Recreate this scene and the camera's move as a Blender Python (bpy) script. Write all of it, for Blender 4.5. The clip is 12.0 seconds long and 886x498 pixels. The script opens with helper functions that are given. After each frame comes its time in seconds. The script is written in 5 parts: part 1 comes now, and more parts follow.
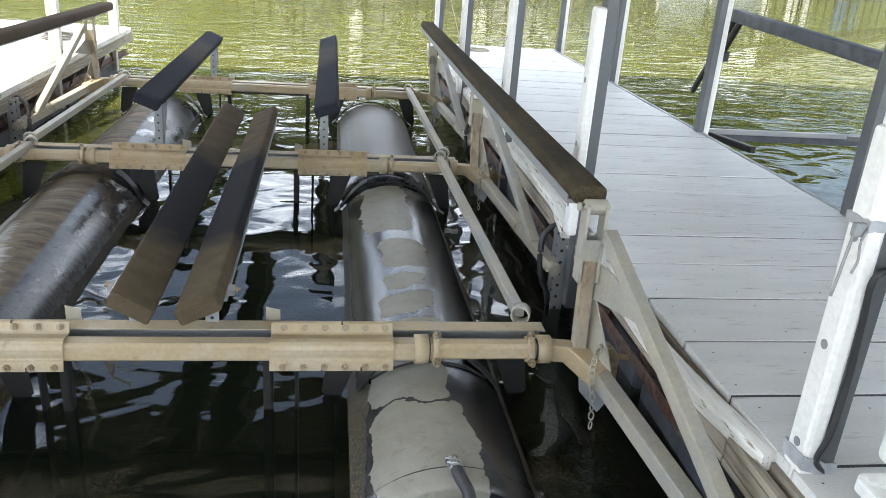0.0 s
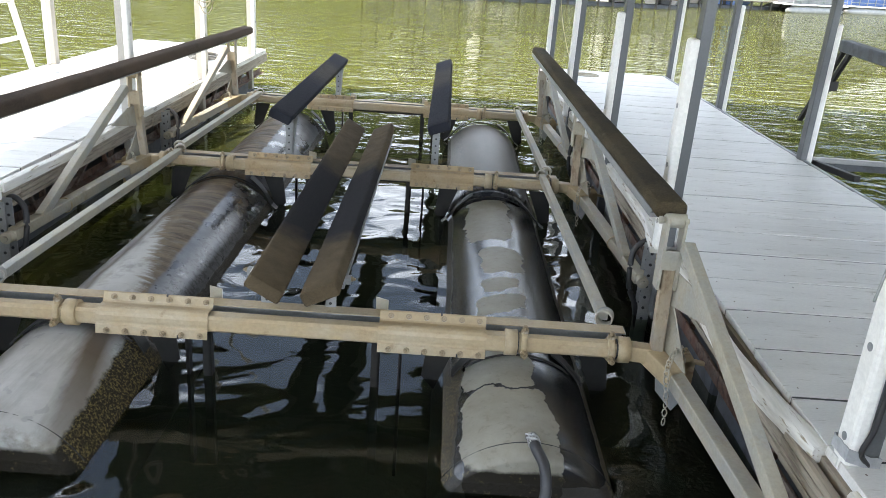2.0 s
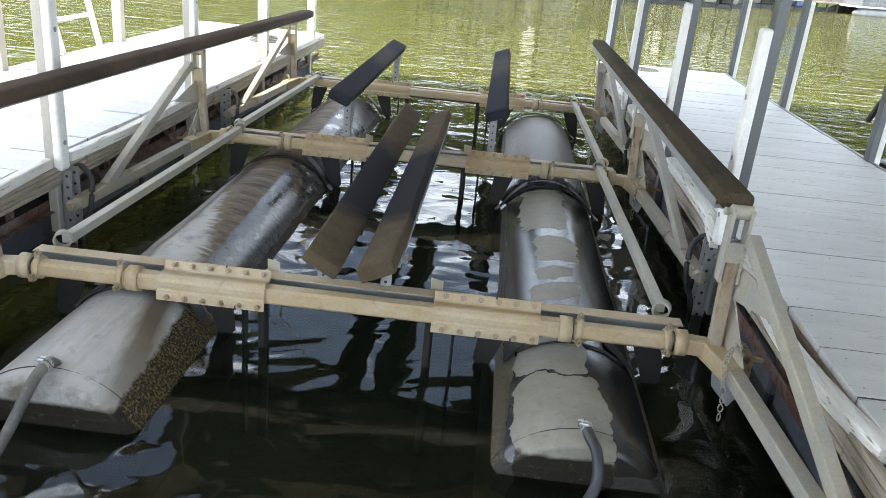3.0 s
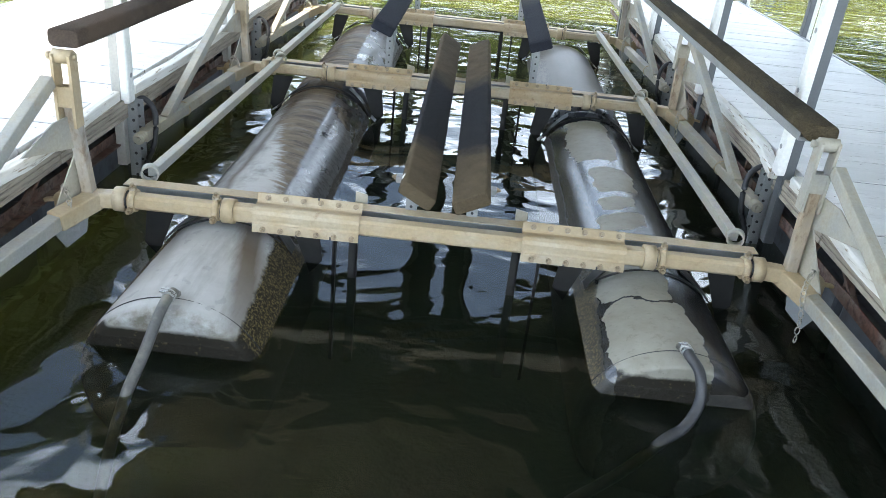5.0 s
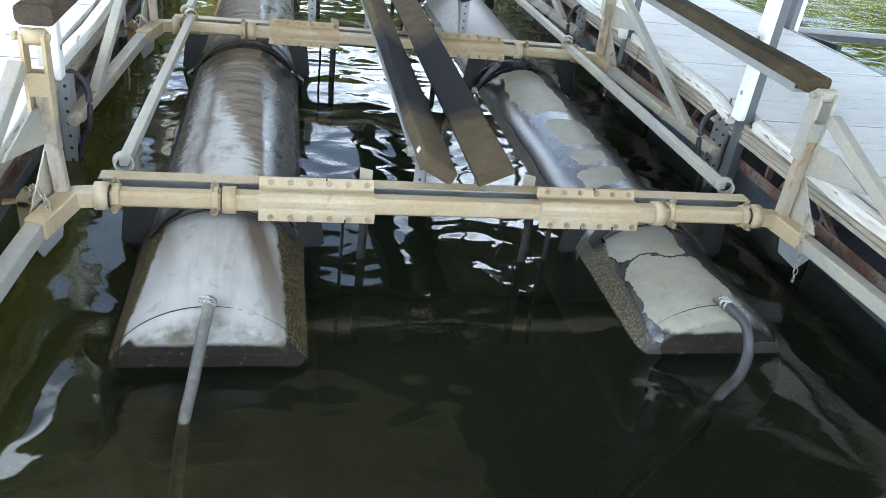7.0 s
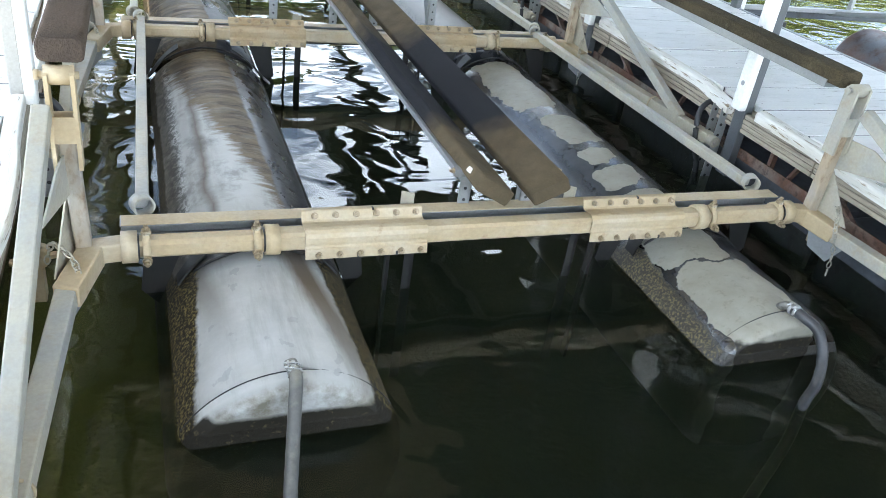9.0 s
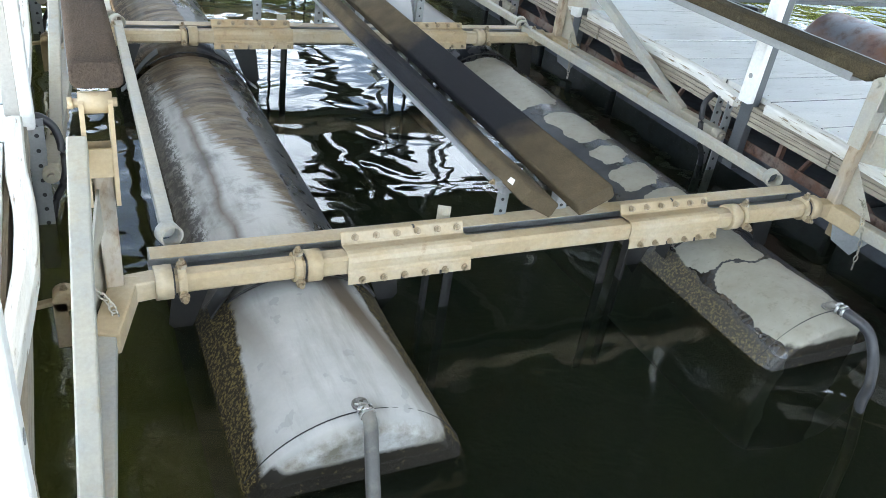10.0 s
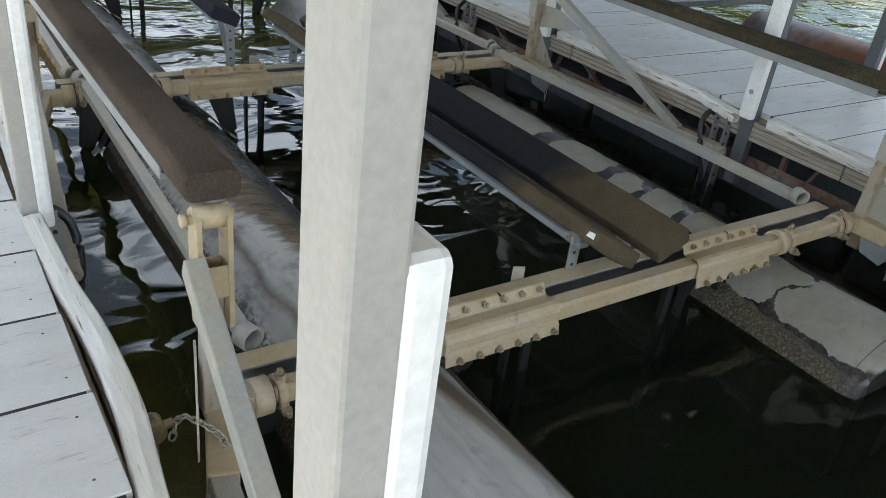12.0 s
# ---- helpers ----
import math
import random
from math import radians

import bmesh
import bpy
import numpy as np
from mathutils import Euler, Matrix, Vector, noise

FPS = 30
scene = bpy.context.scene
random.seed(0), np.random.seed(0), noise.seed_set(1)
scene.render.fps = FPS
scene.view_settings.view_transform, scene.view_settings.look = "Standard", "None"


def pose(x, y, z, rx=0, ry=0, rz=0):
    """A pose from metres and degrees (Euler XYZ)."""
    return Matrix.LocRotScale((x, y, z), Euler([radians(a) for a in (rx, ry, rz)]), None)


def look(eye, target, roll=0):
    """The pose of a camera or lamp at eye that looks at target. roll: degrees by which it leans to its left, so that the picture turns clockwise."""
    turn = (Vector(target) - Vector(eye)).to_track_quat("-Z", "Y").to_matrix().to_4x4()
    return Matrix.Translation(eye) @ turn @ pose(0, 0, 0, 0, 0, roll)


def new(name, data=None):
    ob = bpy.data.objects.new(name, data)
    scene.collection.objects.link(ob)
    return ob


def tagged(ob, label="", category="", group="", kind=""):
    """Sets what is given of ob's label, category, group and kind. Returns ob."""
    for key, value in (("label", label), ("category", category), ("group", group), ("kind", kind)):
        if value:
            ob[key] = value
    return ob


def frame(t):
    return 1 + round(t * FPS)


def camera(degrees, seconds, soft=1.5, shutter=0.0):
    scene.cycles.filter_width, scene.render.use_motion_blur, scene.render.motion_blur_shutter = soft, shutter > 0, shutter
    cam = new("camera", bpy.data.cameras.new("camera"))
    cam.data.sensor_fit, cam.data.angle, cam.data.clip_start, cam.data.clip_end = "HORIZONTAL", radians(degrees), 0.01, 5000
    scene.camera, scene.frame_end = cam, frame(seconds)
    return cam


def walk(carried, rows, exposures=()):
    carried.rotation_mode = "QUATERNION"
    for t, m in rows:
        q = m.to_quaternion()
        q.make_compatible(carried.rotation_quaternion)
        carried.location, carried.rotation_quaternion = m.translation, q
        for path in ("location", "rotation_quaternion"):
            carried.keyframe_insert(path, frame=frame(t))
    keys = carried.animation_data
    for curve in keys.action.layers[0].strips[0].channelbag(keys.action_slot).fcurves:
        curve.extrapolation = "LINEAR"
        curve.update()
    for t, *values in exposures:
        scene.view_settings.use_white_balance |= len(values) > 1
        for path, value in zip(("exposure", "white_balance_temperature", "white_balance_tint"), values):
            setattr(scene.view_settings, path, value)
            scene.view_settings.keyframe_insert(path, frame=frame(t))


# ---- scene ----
cam = camera(58.5, 12.0, soft=0.6)
PATH = [
    (0, (0.674, -3.275, 2.087), (0.963, -1.438, 1.35), 4.4),
    (0.2, (0.712, -3.748, 2.189), (0.931, -1.884, 1.499), 3.8),
    (0.5, (0.657, -3.902, 2.226), (0.826, -2.022, 1.567), 3.7),
    (1, (0.666, -3.832, 2.219), (0.805, -1.955, 1.543), 3.8),
    (1.5, (0.683, -3.772, 2.187), (0.777, -1.896, 1.5), 4.1),
    (2, (0.69, -3.72, 2.163), (0.709, -1.848, 1.458), 4.2),
    (2.5, (0.664, -3.736, 2.14), (0.617, -1.869, 1.424), 4.6),
    (3, (0.63, -3.731, 2.096), (0.539, -1.87, 1.368), 5.5),
    (3.2, (0.616, -3.77, 2.115), (0.509, -1.915, 1.375), 5.4),
    (4.8, (0.126, -3.875, 2.119), (0.1, -2.075, 1.247), 6.7),
    (5, (0.052, -3.887, 2.106), (0.042, -2.094, 1.221), 6.2),
    (5.5, (-0.196, -3.849, 2.121), (-0.121, -2.083, 1.184), 6.2),
    (6, (-0.457, -3.785, 2.115), (-0.267, -2.043, 1.152), 6.8),
    (6.5, (-0.683, -3.708, 2.096), (-0.371, -1.988, 1.125), 7.5),
    (8.5, (-1.406, -3.259, 2.111), (-0.78, -1.643, 1.114), 8.5),
    (9, (-1.575, -3.089, 2.101), (-0.889, -1.501, 1.097), 8.7),
    (9.5, (-1.754, -2.9, 2.088), (-1.0, -1.348, 1.078), 8.8),
    (10, (-1.911, -2.726, 2.07), (-1.093, -1.208, 1.056), 8.7),
    (10.5, (-2.058, -2.581, 2.082), (-1.185, -1.095, 1.066), 8.6),
    (11, (-2.208, -2.422, 2.088), (-1.275, -0.966, 1.084), 8.4),
    (11.5, (-2.326, -2.229, 2.082), (-1.331, -0.806, 1.09), 8.5),
    (12, (-2.425, -2.064, 2.098), (-1.382, -0.665, 1.119), 7.4),
]
EXPOSURE = [(0.0, 1.18, 7180, 11), (2.0, 1.03, 7180, 11), (3.2, 1.11, 7100, 10), (5.0, 1.44, 6630, 7), (6.5, 1.65, 6630, 7), (8.5, 1.7, 6660, 7), (10.3, 1.62, 6830, 7), (11.0, 1.23, 6800, 7), (11.5, 0.73, 6830, 7), (12.0, 0.42, 7030, 8)]
walk(cam, [(t, look(eye, target, roll)) for t, eye, target, roll in PATH], EXPOSURE)

# ---- world, sun and exposure ----
SUN_DIR = Vector((-0.38, -0.27, 0.90)).normalized()
world = bpy.data.worlds.new("sky")
scene.world = world
world.use_nodes = True
wn, wl = world.node_tree.nodes, world.node_tree.links
wn.clear()
w_out = wn.new("ShaderNodeOutputWorld")
w_bg = wn.new("ShaderNodeBackground")
w_sky = wn.new("ShaderNodeTexSky")
w_sky.sky_type, w_sky.sun_disc = "NISHITA", False
w_sky.sun_elevation = math.asin(SUN_DIR.z)
w_sky.sun_rotation = math.atan2(SUN_DIR.x, SUN_DIR.y)
w_sky.ozone_density, w_sky.dust_density = 3.0, 0.4
w_co = wn.new("ShaderNodeTexCoord")
w_map = wn.new("ShaderNodeMapping")
w_map.inputs["Scale"].default_value = (1.0, 1.0, 2.4)
w_noise = wn.new("ShaderNodeTexNoise")
w_noise.inputs["Scale"].default_value, w_noise.inputs["Detail"].default_value = 2.6, 7
w_ramp = wn.new("ShaderNodeValToRGB")
w_ramp.color_ramp.elements[0].position, w_ramp.color_ramp.elements[1].position = 0.485, 0.565
w_ramp.color_ramp.elements[0].color = (0.08, 0.08, 0.08, 1)
w_mix = wn.new("ShaderNodeMix")
w_mix.data_type = "RGBA"
w_mix.inputs[7].default_value = (16.4, 19.0, 23.0, 1)
wl.new(w_co.outputs["Generated"], w_map.inputs["Vector"])
wl.new(w_map.outputs["Vector"], w_noise.inputs["Vector"])
wl.new(w_noise.outputs["Fac"], w_ramp.inputs["Fac"])
wl.new(w_ramp.outputs["Color"], w_mix.inputs[0])
wl.new(w_sky.outputs["Color"], w_mix.inputs[6])
wl.new(w_mix.outputs[2], w_bg.inputs["Color"])
w_bg.inputs["Strength"].default_value = 0.15
wl.new(w_bg.outputs["Background"], w_out.inputs["Surface"])

sun = new("sun", bpy.data.lights.new("sun", "SUN"))
sun.data.energy, sun.data.angle, sun.data.color = 4.5, radians(0.5), (1.0, 0.95, 0.86)
sun.matrix_world = look(SUN_DIR * 60, (0, 0, 0))


# ---- materials ----
def node_mat(name):
    m = bpy.data.materials.new(name)
    m.use_nodes = True
    nt = m.node_tree
    return m, nt, nt.nodes, nt.links, nt.nodes["Principled BSDF"]


def noise_tex(nt, scale, detail=5, rough=0.55, stretch=(1, 1, 1), shift=(0, 0, 0)):
    co, mp, nz = nt.nodes.new("ShaderNodeTexCoord"), nt.nodes.new("ShaderNodeMapping"), nt.nodes.new("ShaderNodeTexNoise")
    mp.inputs["Scale"].default_value, mp.inputs["Location"].default_value = stretch, shift
    nz.inputs["Scale"].default_value, nz.inputs["Detail"].default_value, nz.inputs["Roughness"].default_value = scale, detail, rough
    nt.links.new(co.outputs["Object"], mp.inputs["Vector"])
    nt.links.new(mp.outputs["Vector"], nz.inputs["Vector"])
    return nz.outputs["Fac"]


def ramp(nt, fac, lo, hi):
    r = nt.nodes.new("ShaderNodeMapRange")
    r.inputs["From Min"].default_value, r.inputs["From Max"].default_value = lo, hi
    nt.links.new(fac, r.inputs["Value"])
    return r.outputs["Result"]


def blend(nt, fac, a, b):
    mx = nt.nodes.new("ShaderNodeMix")
    mx.data_type = "RGBA"
    for sock, v in ((mx.inputs[0], fac), (mx.inputs[6], a), (mx.inputs[7], b)):
        if isinstance(v, bpy.types.NodeSocket):
            nt.links.new(v, sock)
        elif isinstance(v, (int, float)):
            sock.default_value = v
        else:
            sock.default_value = (*v, 1)
    return mx.outputs[2]


def calc(nt, op, a, b=0.0, c=0.0):
    n = nt.nodes.new("ShaderNodeMath")
    n.operation = op
    for sock, v in zip(n.inputs, (a, b, c)):
        if isinstance(v, bpy.types.NodeSocket):
            nt.links.new(v, sock)
        else:
            sock.default_value = v
    return n.outputs[0]


def bump(nt, bsdf, height, strength, distance):
    b = nt.nodes.new("ShaderNodeBump")
    b.inputs["Strength"].default_value, b.inputs["Distance"].default_value = strength, distance
    nt.links.new(height, b.inputs["Height"])
    nt.links.new(b.outputs["Normal"], bsdf.inputs["Normal"])


def surface(name, base, worn, stain, rough=0.5, metal=0.0, big=2.0, fine=40.0, wear=(0.5, 0.62), dirt=(0.55, 0.75), relief=0.15, depth=0.002, stretch=(1, 1, 1), vary=0.0, gloss=0.5, grains=(0.90, 1.10)):
    """Base colour, patches of wear at a large scale, stains at a finer one, fine relief."""
    m, nt, nodes, links, bsdf = node_mat(name)
    n1, n2 = noise_tex(nt, big, 6, 0.6, stretch), noise_tex(nt, fine, 4, 0.6, stretch)
    n3 = noise_tex(nt, big * 4.3, 7, 0.65, stretch, (3.1, 1.7, 5.2))
    col = blend(nt, ramp(nt, n1, *wear), base, worn)
    col = blend(nt, ramp(nt, n3, *dirt), col, stain)
    grain = blend(nt, ramp(nt, n2, 0.25, 0.75), (grains[0],) * 3, (grains[1],) * 3)
    mul = nodes.new("ShaderNodeMix")
    mul.data_type, mul.blend_type = "RGBA", "MULTIPLY"
    mul.inputs[0].default_value = 1
    links.new(col, mul.inputs[6])
    links.new(grain, mul.inputs[7])
    out = mul.outputs[2]
    if vary:
        info = nodes.new("ShaderNodeObjectInfo")
        hsv = nodes.new("ShaderNodeHueSaturation")
        links.new(calc(nt, "MULTIPLY_ADD", info.outputs["Random"], vary, 1 - vary / 2), hsv.inputs["Value"])
        links.new(out, hsv.inputs["Color"])
        out = hsv.outputs["Color"]
    links.new(out, bsdf.inputs["Base Color"])
    bsdf.inputs["Metallic"].default_value = metal
    bsdf.inputs["Specular IOR Level"].default_value = gloss
    links.new(calc(nt, "MULTIPLY_ADD", n3, 0.3, rough - 0.15), bsdf.inputs["Roughness"])
    bump(nt, bsdf, n2, relief, depth)
    return m


TAN = surface("tan_paint", (0.41, 0.315, 0.188), (0.44, 0.38, 0.28), (0.25, 0.165, 0.095), 0.55, 0.0, 3.0, 60, (0.42, 0.7), (0.6, 0.8))
TAN_HOT = surface("rust_stained_tan_paint", (0.39, 0.285, 0.158), (0.42, 0.34, 0.225), (0.23, 0.135, 0.07), 0.55, 0.0, 5.0, 60, (0.42, 0.7), (0.55, 0.75))
UPRIGHT = surface("rust_stained_beige_paint", (0.36, 0.285, 0.195), (0.33, 0.30, 0.26), (0.17, 0.10, 0.055), 0.55, 0.0, 4.0, 60, (0.42, 0.62), (0.52, 0.72), 0.2, 0.002, (1, 1, 0.5))
GALV = surface("galvanized_steel", (0.27, 0.28, 0.28), (0.34, 0.34, 0.33), (0.20, 0.18, 0.15), 0.5, 0.35, 3.0, 90, (0.45, 0.7), (0.62, 0.85))
GALV_DIRTY = surface("dusty_galvanized_steel", (0.40, 0.365, 0.285), (0.32, 0.32, 0.295), (0.33, 0.27, 0.18), 0.55, 0.1, 2.4, 70, (0.45, 0.65), (0.55, 0.8))
POST = surface("painted_grey_post", (0.105, 0.112, 0.117), (0.14, 0.148, 0.152), (0.08, 0.08, 0.076), 0.42, 0.25, 2.0, 80, (0.45, 0.7), (0.66, 0.85))
POST_LIGHT = surface("pale_grey_post", (0.42, 0.40, 0.36), (0.37, 0.355, 0.32), (0.30, 0.27, 0.23), 0.45, 0.1, 2.0, 80, (0.45, 0.7), (0.68, 0.9))
WHITE = surface("white_plastic", (0.80, 0.79, 0.75), (0.74, 0.73, 0.68), (0.50, 0.45, 0.36), 0.38, 0.0, 2.2, 50, (0.5, 0.75), (0.68, 0.9), 0.05)
DECK = surface("painted_deck_panel", (0.69, 0.675, 0.64), (0.62, 0.605, 0.57), (0.40, 0.37, 0.32), 0.40, 0.0, 2.2, 90, (0.42, 0.66), (0.585, 0.70), 0.3, 0.003, (0.45, 2.8, 1), 0.09)
RUB = surface("peeling_white_paint", (0.72, 0.70, 0.65), (0.62, 0.58, 0.50), (0.26, 0.20, 0.13), 0.6, 0.0, 7.0, 40, (0.45, 0.6), (0.575, 0.65), 0.7, 0.005, (1.5, 0.16, 1.5))
WOOD = surface("weathered_timber", (0.36, 0.31, 0.24), (0.27, 0.23, 0.18), (0.12, 0.09, 0.07), 0.8, 0.0, 3.0, 26, (0.4, 0.7), (0.5, 0.75), 0.6, 0.004, (6, 0.4, 6))
RUST = surface("rusted_steel", (0.13, 0.065, 0.042), (0.20, 0.165, 0.14), (0.05, 0.03, 0.024), 0.8, 0.1, 5.0, 60, (0.4, 0.65), (0.5, 0.7), 0.4, 0.003)
FLOAT = surface("black_dock_float", (0.055, 0.063, 0.074), (0.09, 0.10, 0.115), (0.035, 0.03, 0.025), 0.5, 0.0, 2.0, 30, (0.4, 0.7), (0.5, 0.75))
CARPET = surface("olive_brown_carpet", (0.080, 0.063, 0.038), (0.046, 0.039, 0.027), (0.13, 0.115, 0.08), 0.92, 0.0, 1.1, 130, (0.42, 0.58), (0.6, 0.8), 1.0, 0.010, gloss=0.12, grains=(0.5, 1.55))
CARPET_RED = surface("russet_bunk_carpet", (0.098, 0.071, 0.053), (0.063, 0.048, 0.038), (0.135, 0.102, 0.076), 0.9, 0.0, 1.3, 130, (0.42, 0.58), (0.6, 0.8), 0.8, 0.008, gloss=0.12, grains=(0.72, 1.28))
CLAMP = surface("stainless_clamp", (0.55, 0.55, 0.54), (0.48, 0.48, 0.47), (0.3, 0.26, 0.2), 0.3, 0.8, 20.0, 90)
HOSE_DARK = surface("black_rubber_hose", (0.035, 0.036, 0.039), (0.055, 0.055, 0.056), (0.14, 0.12, 0.09), 0.45, 0.0, 6.0, 80, (0.45, 0.65), (0.62, 0.78))
RUBBER = surface("black_rubber", (0.022, 0.022, 0.024), (0.04, 0.04, 0.04), (0.10, 0.09, 0.07), 0.45, 0.0, 4.0, 60, (0.5, 0.8), (0.68, 0.85))
HOSE = surface("grey_black_hose", (0.095, 0.092, 0.085), (0.19, 0.18, 0.155), (0.20, 0.17, 0.12), 0.5, 0.0, 6.0, 80, (0.42, 0.6), (0.6, 0.75))
BOLT = surface("zinc_bolt", (0.30, 0.235, 0.15), (0.40, 0.35, 0.27), (0.12, 0.07, 0.04), 0.45, 0.3, 20.0, 90)
DARK = surface("wet_dark_steel", (0.010, 0.010, 0.009), (0.018, 0.016, 0.013), (0.008, 0.010, 0.005), 0.6, 0.0, 3.0, 40)
def carpet(name, base, dark, pale, bands):
    """Bunk carpet: brown pile, black worn stretches along the board, pale dust."""
    m, nt, nodes, links, bsdf = node_mat(name)
    co, sep = nodes.new("ShaderNodeTexCoord"), nodes.new("ShaderNodeSeparateXYZ")
    links.new(co.outputs["Object"], sep.inputs[0])
    big, pile, mid = noise_tex(nt, 2.0, 5, 0.6), noise_tex(nt, 150, 4, 0.65), noise_tex(nt, 9, 6, 0.6)
    col = blend(nt, ramp(nt, mid, 0.35, 0.75), base, pale)
    for y0, y1 in bands:
        c, h = (y0 + y1) / 2, (y1 - y0) / 2
        off = calc(nt, "ABSOLUTE", calc(nt, "SUBTRACT", calc(nt, "ADD", sep.outputs[1], calc(nt, "MULTIPLY_ADD", big, 0.9, -0.45)), c))
        col = blend(nt, ramp(nt, off, h + 0.18, h - 0.18), col, dark)
    speck = blend(nt, ramp(nt, pile, 0.25, 0.75), (0.68, 0.68, 0.68), (1.34, 1.34, 1.34))
    mul = nodes.new("ShaderNodeMix")
    mul.data_type, mul.blend_type = "RGBA", "MULTIPLY"
    mul.inputs[0].default_value = 1
    links.new(col, mul.inputs[6])
    links.new(speck, mul.inputs[7])
    links.new(mul.outputs[2], bsdf.inputs["Base Color"])
    bsdf.inputs["Roughness"].default_value = 0.9
    bsdf.inputs["Specular IOR Level"].default_value = 0.15
    bump(nt, bsdf, calc(nt, "ADD", pile, calc(nt, "MULTIPLY", mid, 0.6)), 0.8, 0.006)
    return m


CARPET_C = carpet("worn_bunk_carpet", (0.075, 0.056, 0.034), (0.016, 0.016, 0.019), (0.115, 0.088, 0.054), ((0.40, 2.0),))
CARPET_D = carpet("dark_bunk_carpet", (0.05, 0.045, 0.04), (0.024, 0.026, 0.034), (0.07, 0.062, 0.055), ((2.6, 4.6), (5.6, 7.0)))
TAPE = surface("silver_tape", (0.36, 0.37, 0.38), (0.46, 0.47, 0.48), (0.22, 0.22, 0.22), 0.45, 0.1, 9.0, 50, (0.4, 0.6), (0.6, 0.8), 0.6, 0.005)
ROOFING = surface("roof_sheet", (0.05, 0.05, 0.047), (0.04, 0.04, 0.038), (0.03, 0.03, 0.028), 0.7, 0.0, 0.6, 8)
# Base raised to stand in for bounce light on the left underside.
CEILING_LIT = surface("bounce_lit_ceiling_boards", (0.72, 0.62, 0.48), (0.30, 0.25, 0.19), (0.15, 0.125, 0.095), 0.8, 0.0, 1.7, 20, (0.46, 0.54), (0.56, 0.66), 0.3, 0.004, (0.6, 4, 4))
YELLOW = surface("yellow_label", (0.75, 0.58, 0.06), (0.7, 0.55, 0.08), (0.3, 0.24, 0.08), 0.5)
ROPE = surface("tan_rope", (0.52, 0.47, 0.36), (0.42, 0.38, 0.30), (0.3, 0.26, 0.2), 0.9, 0.0, 8.0, 160)


def strip(nt, v, lo, hi, soft):
    """1 where v lies between lo and hi, with soft edges."""
    a = calc(nt, "DIVIDE", calc(nt, "SUBTRACT", v, lo), soft)
    b = calc(nt, "DIVIDE", calc(nt, "SUBTRACT", hi, v), soft)
    return ramp(nt, calc(nt, "MINIMUM", a, b), -1.0, 1.0)


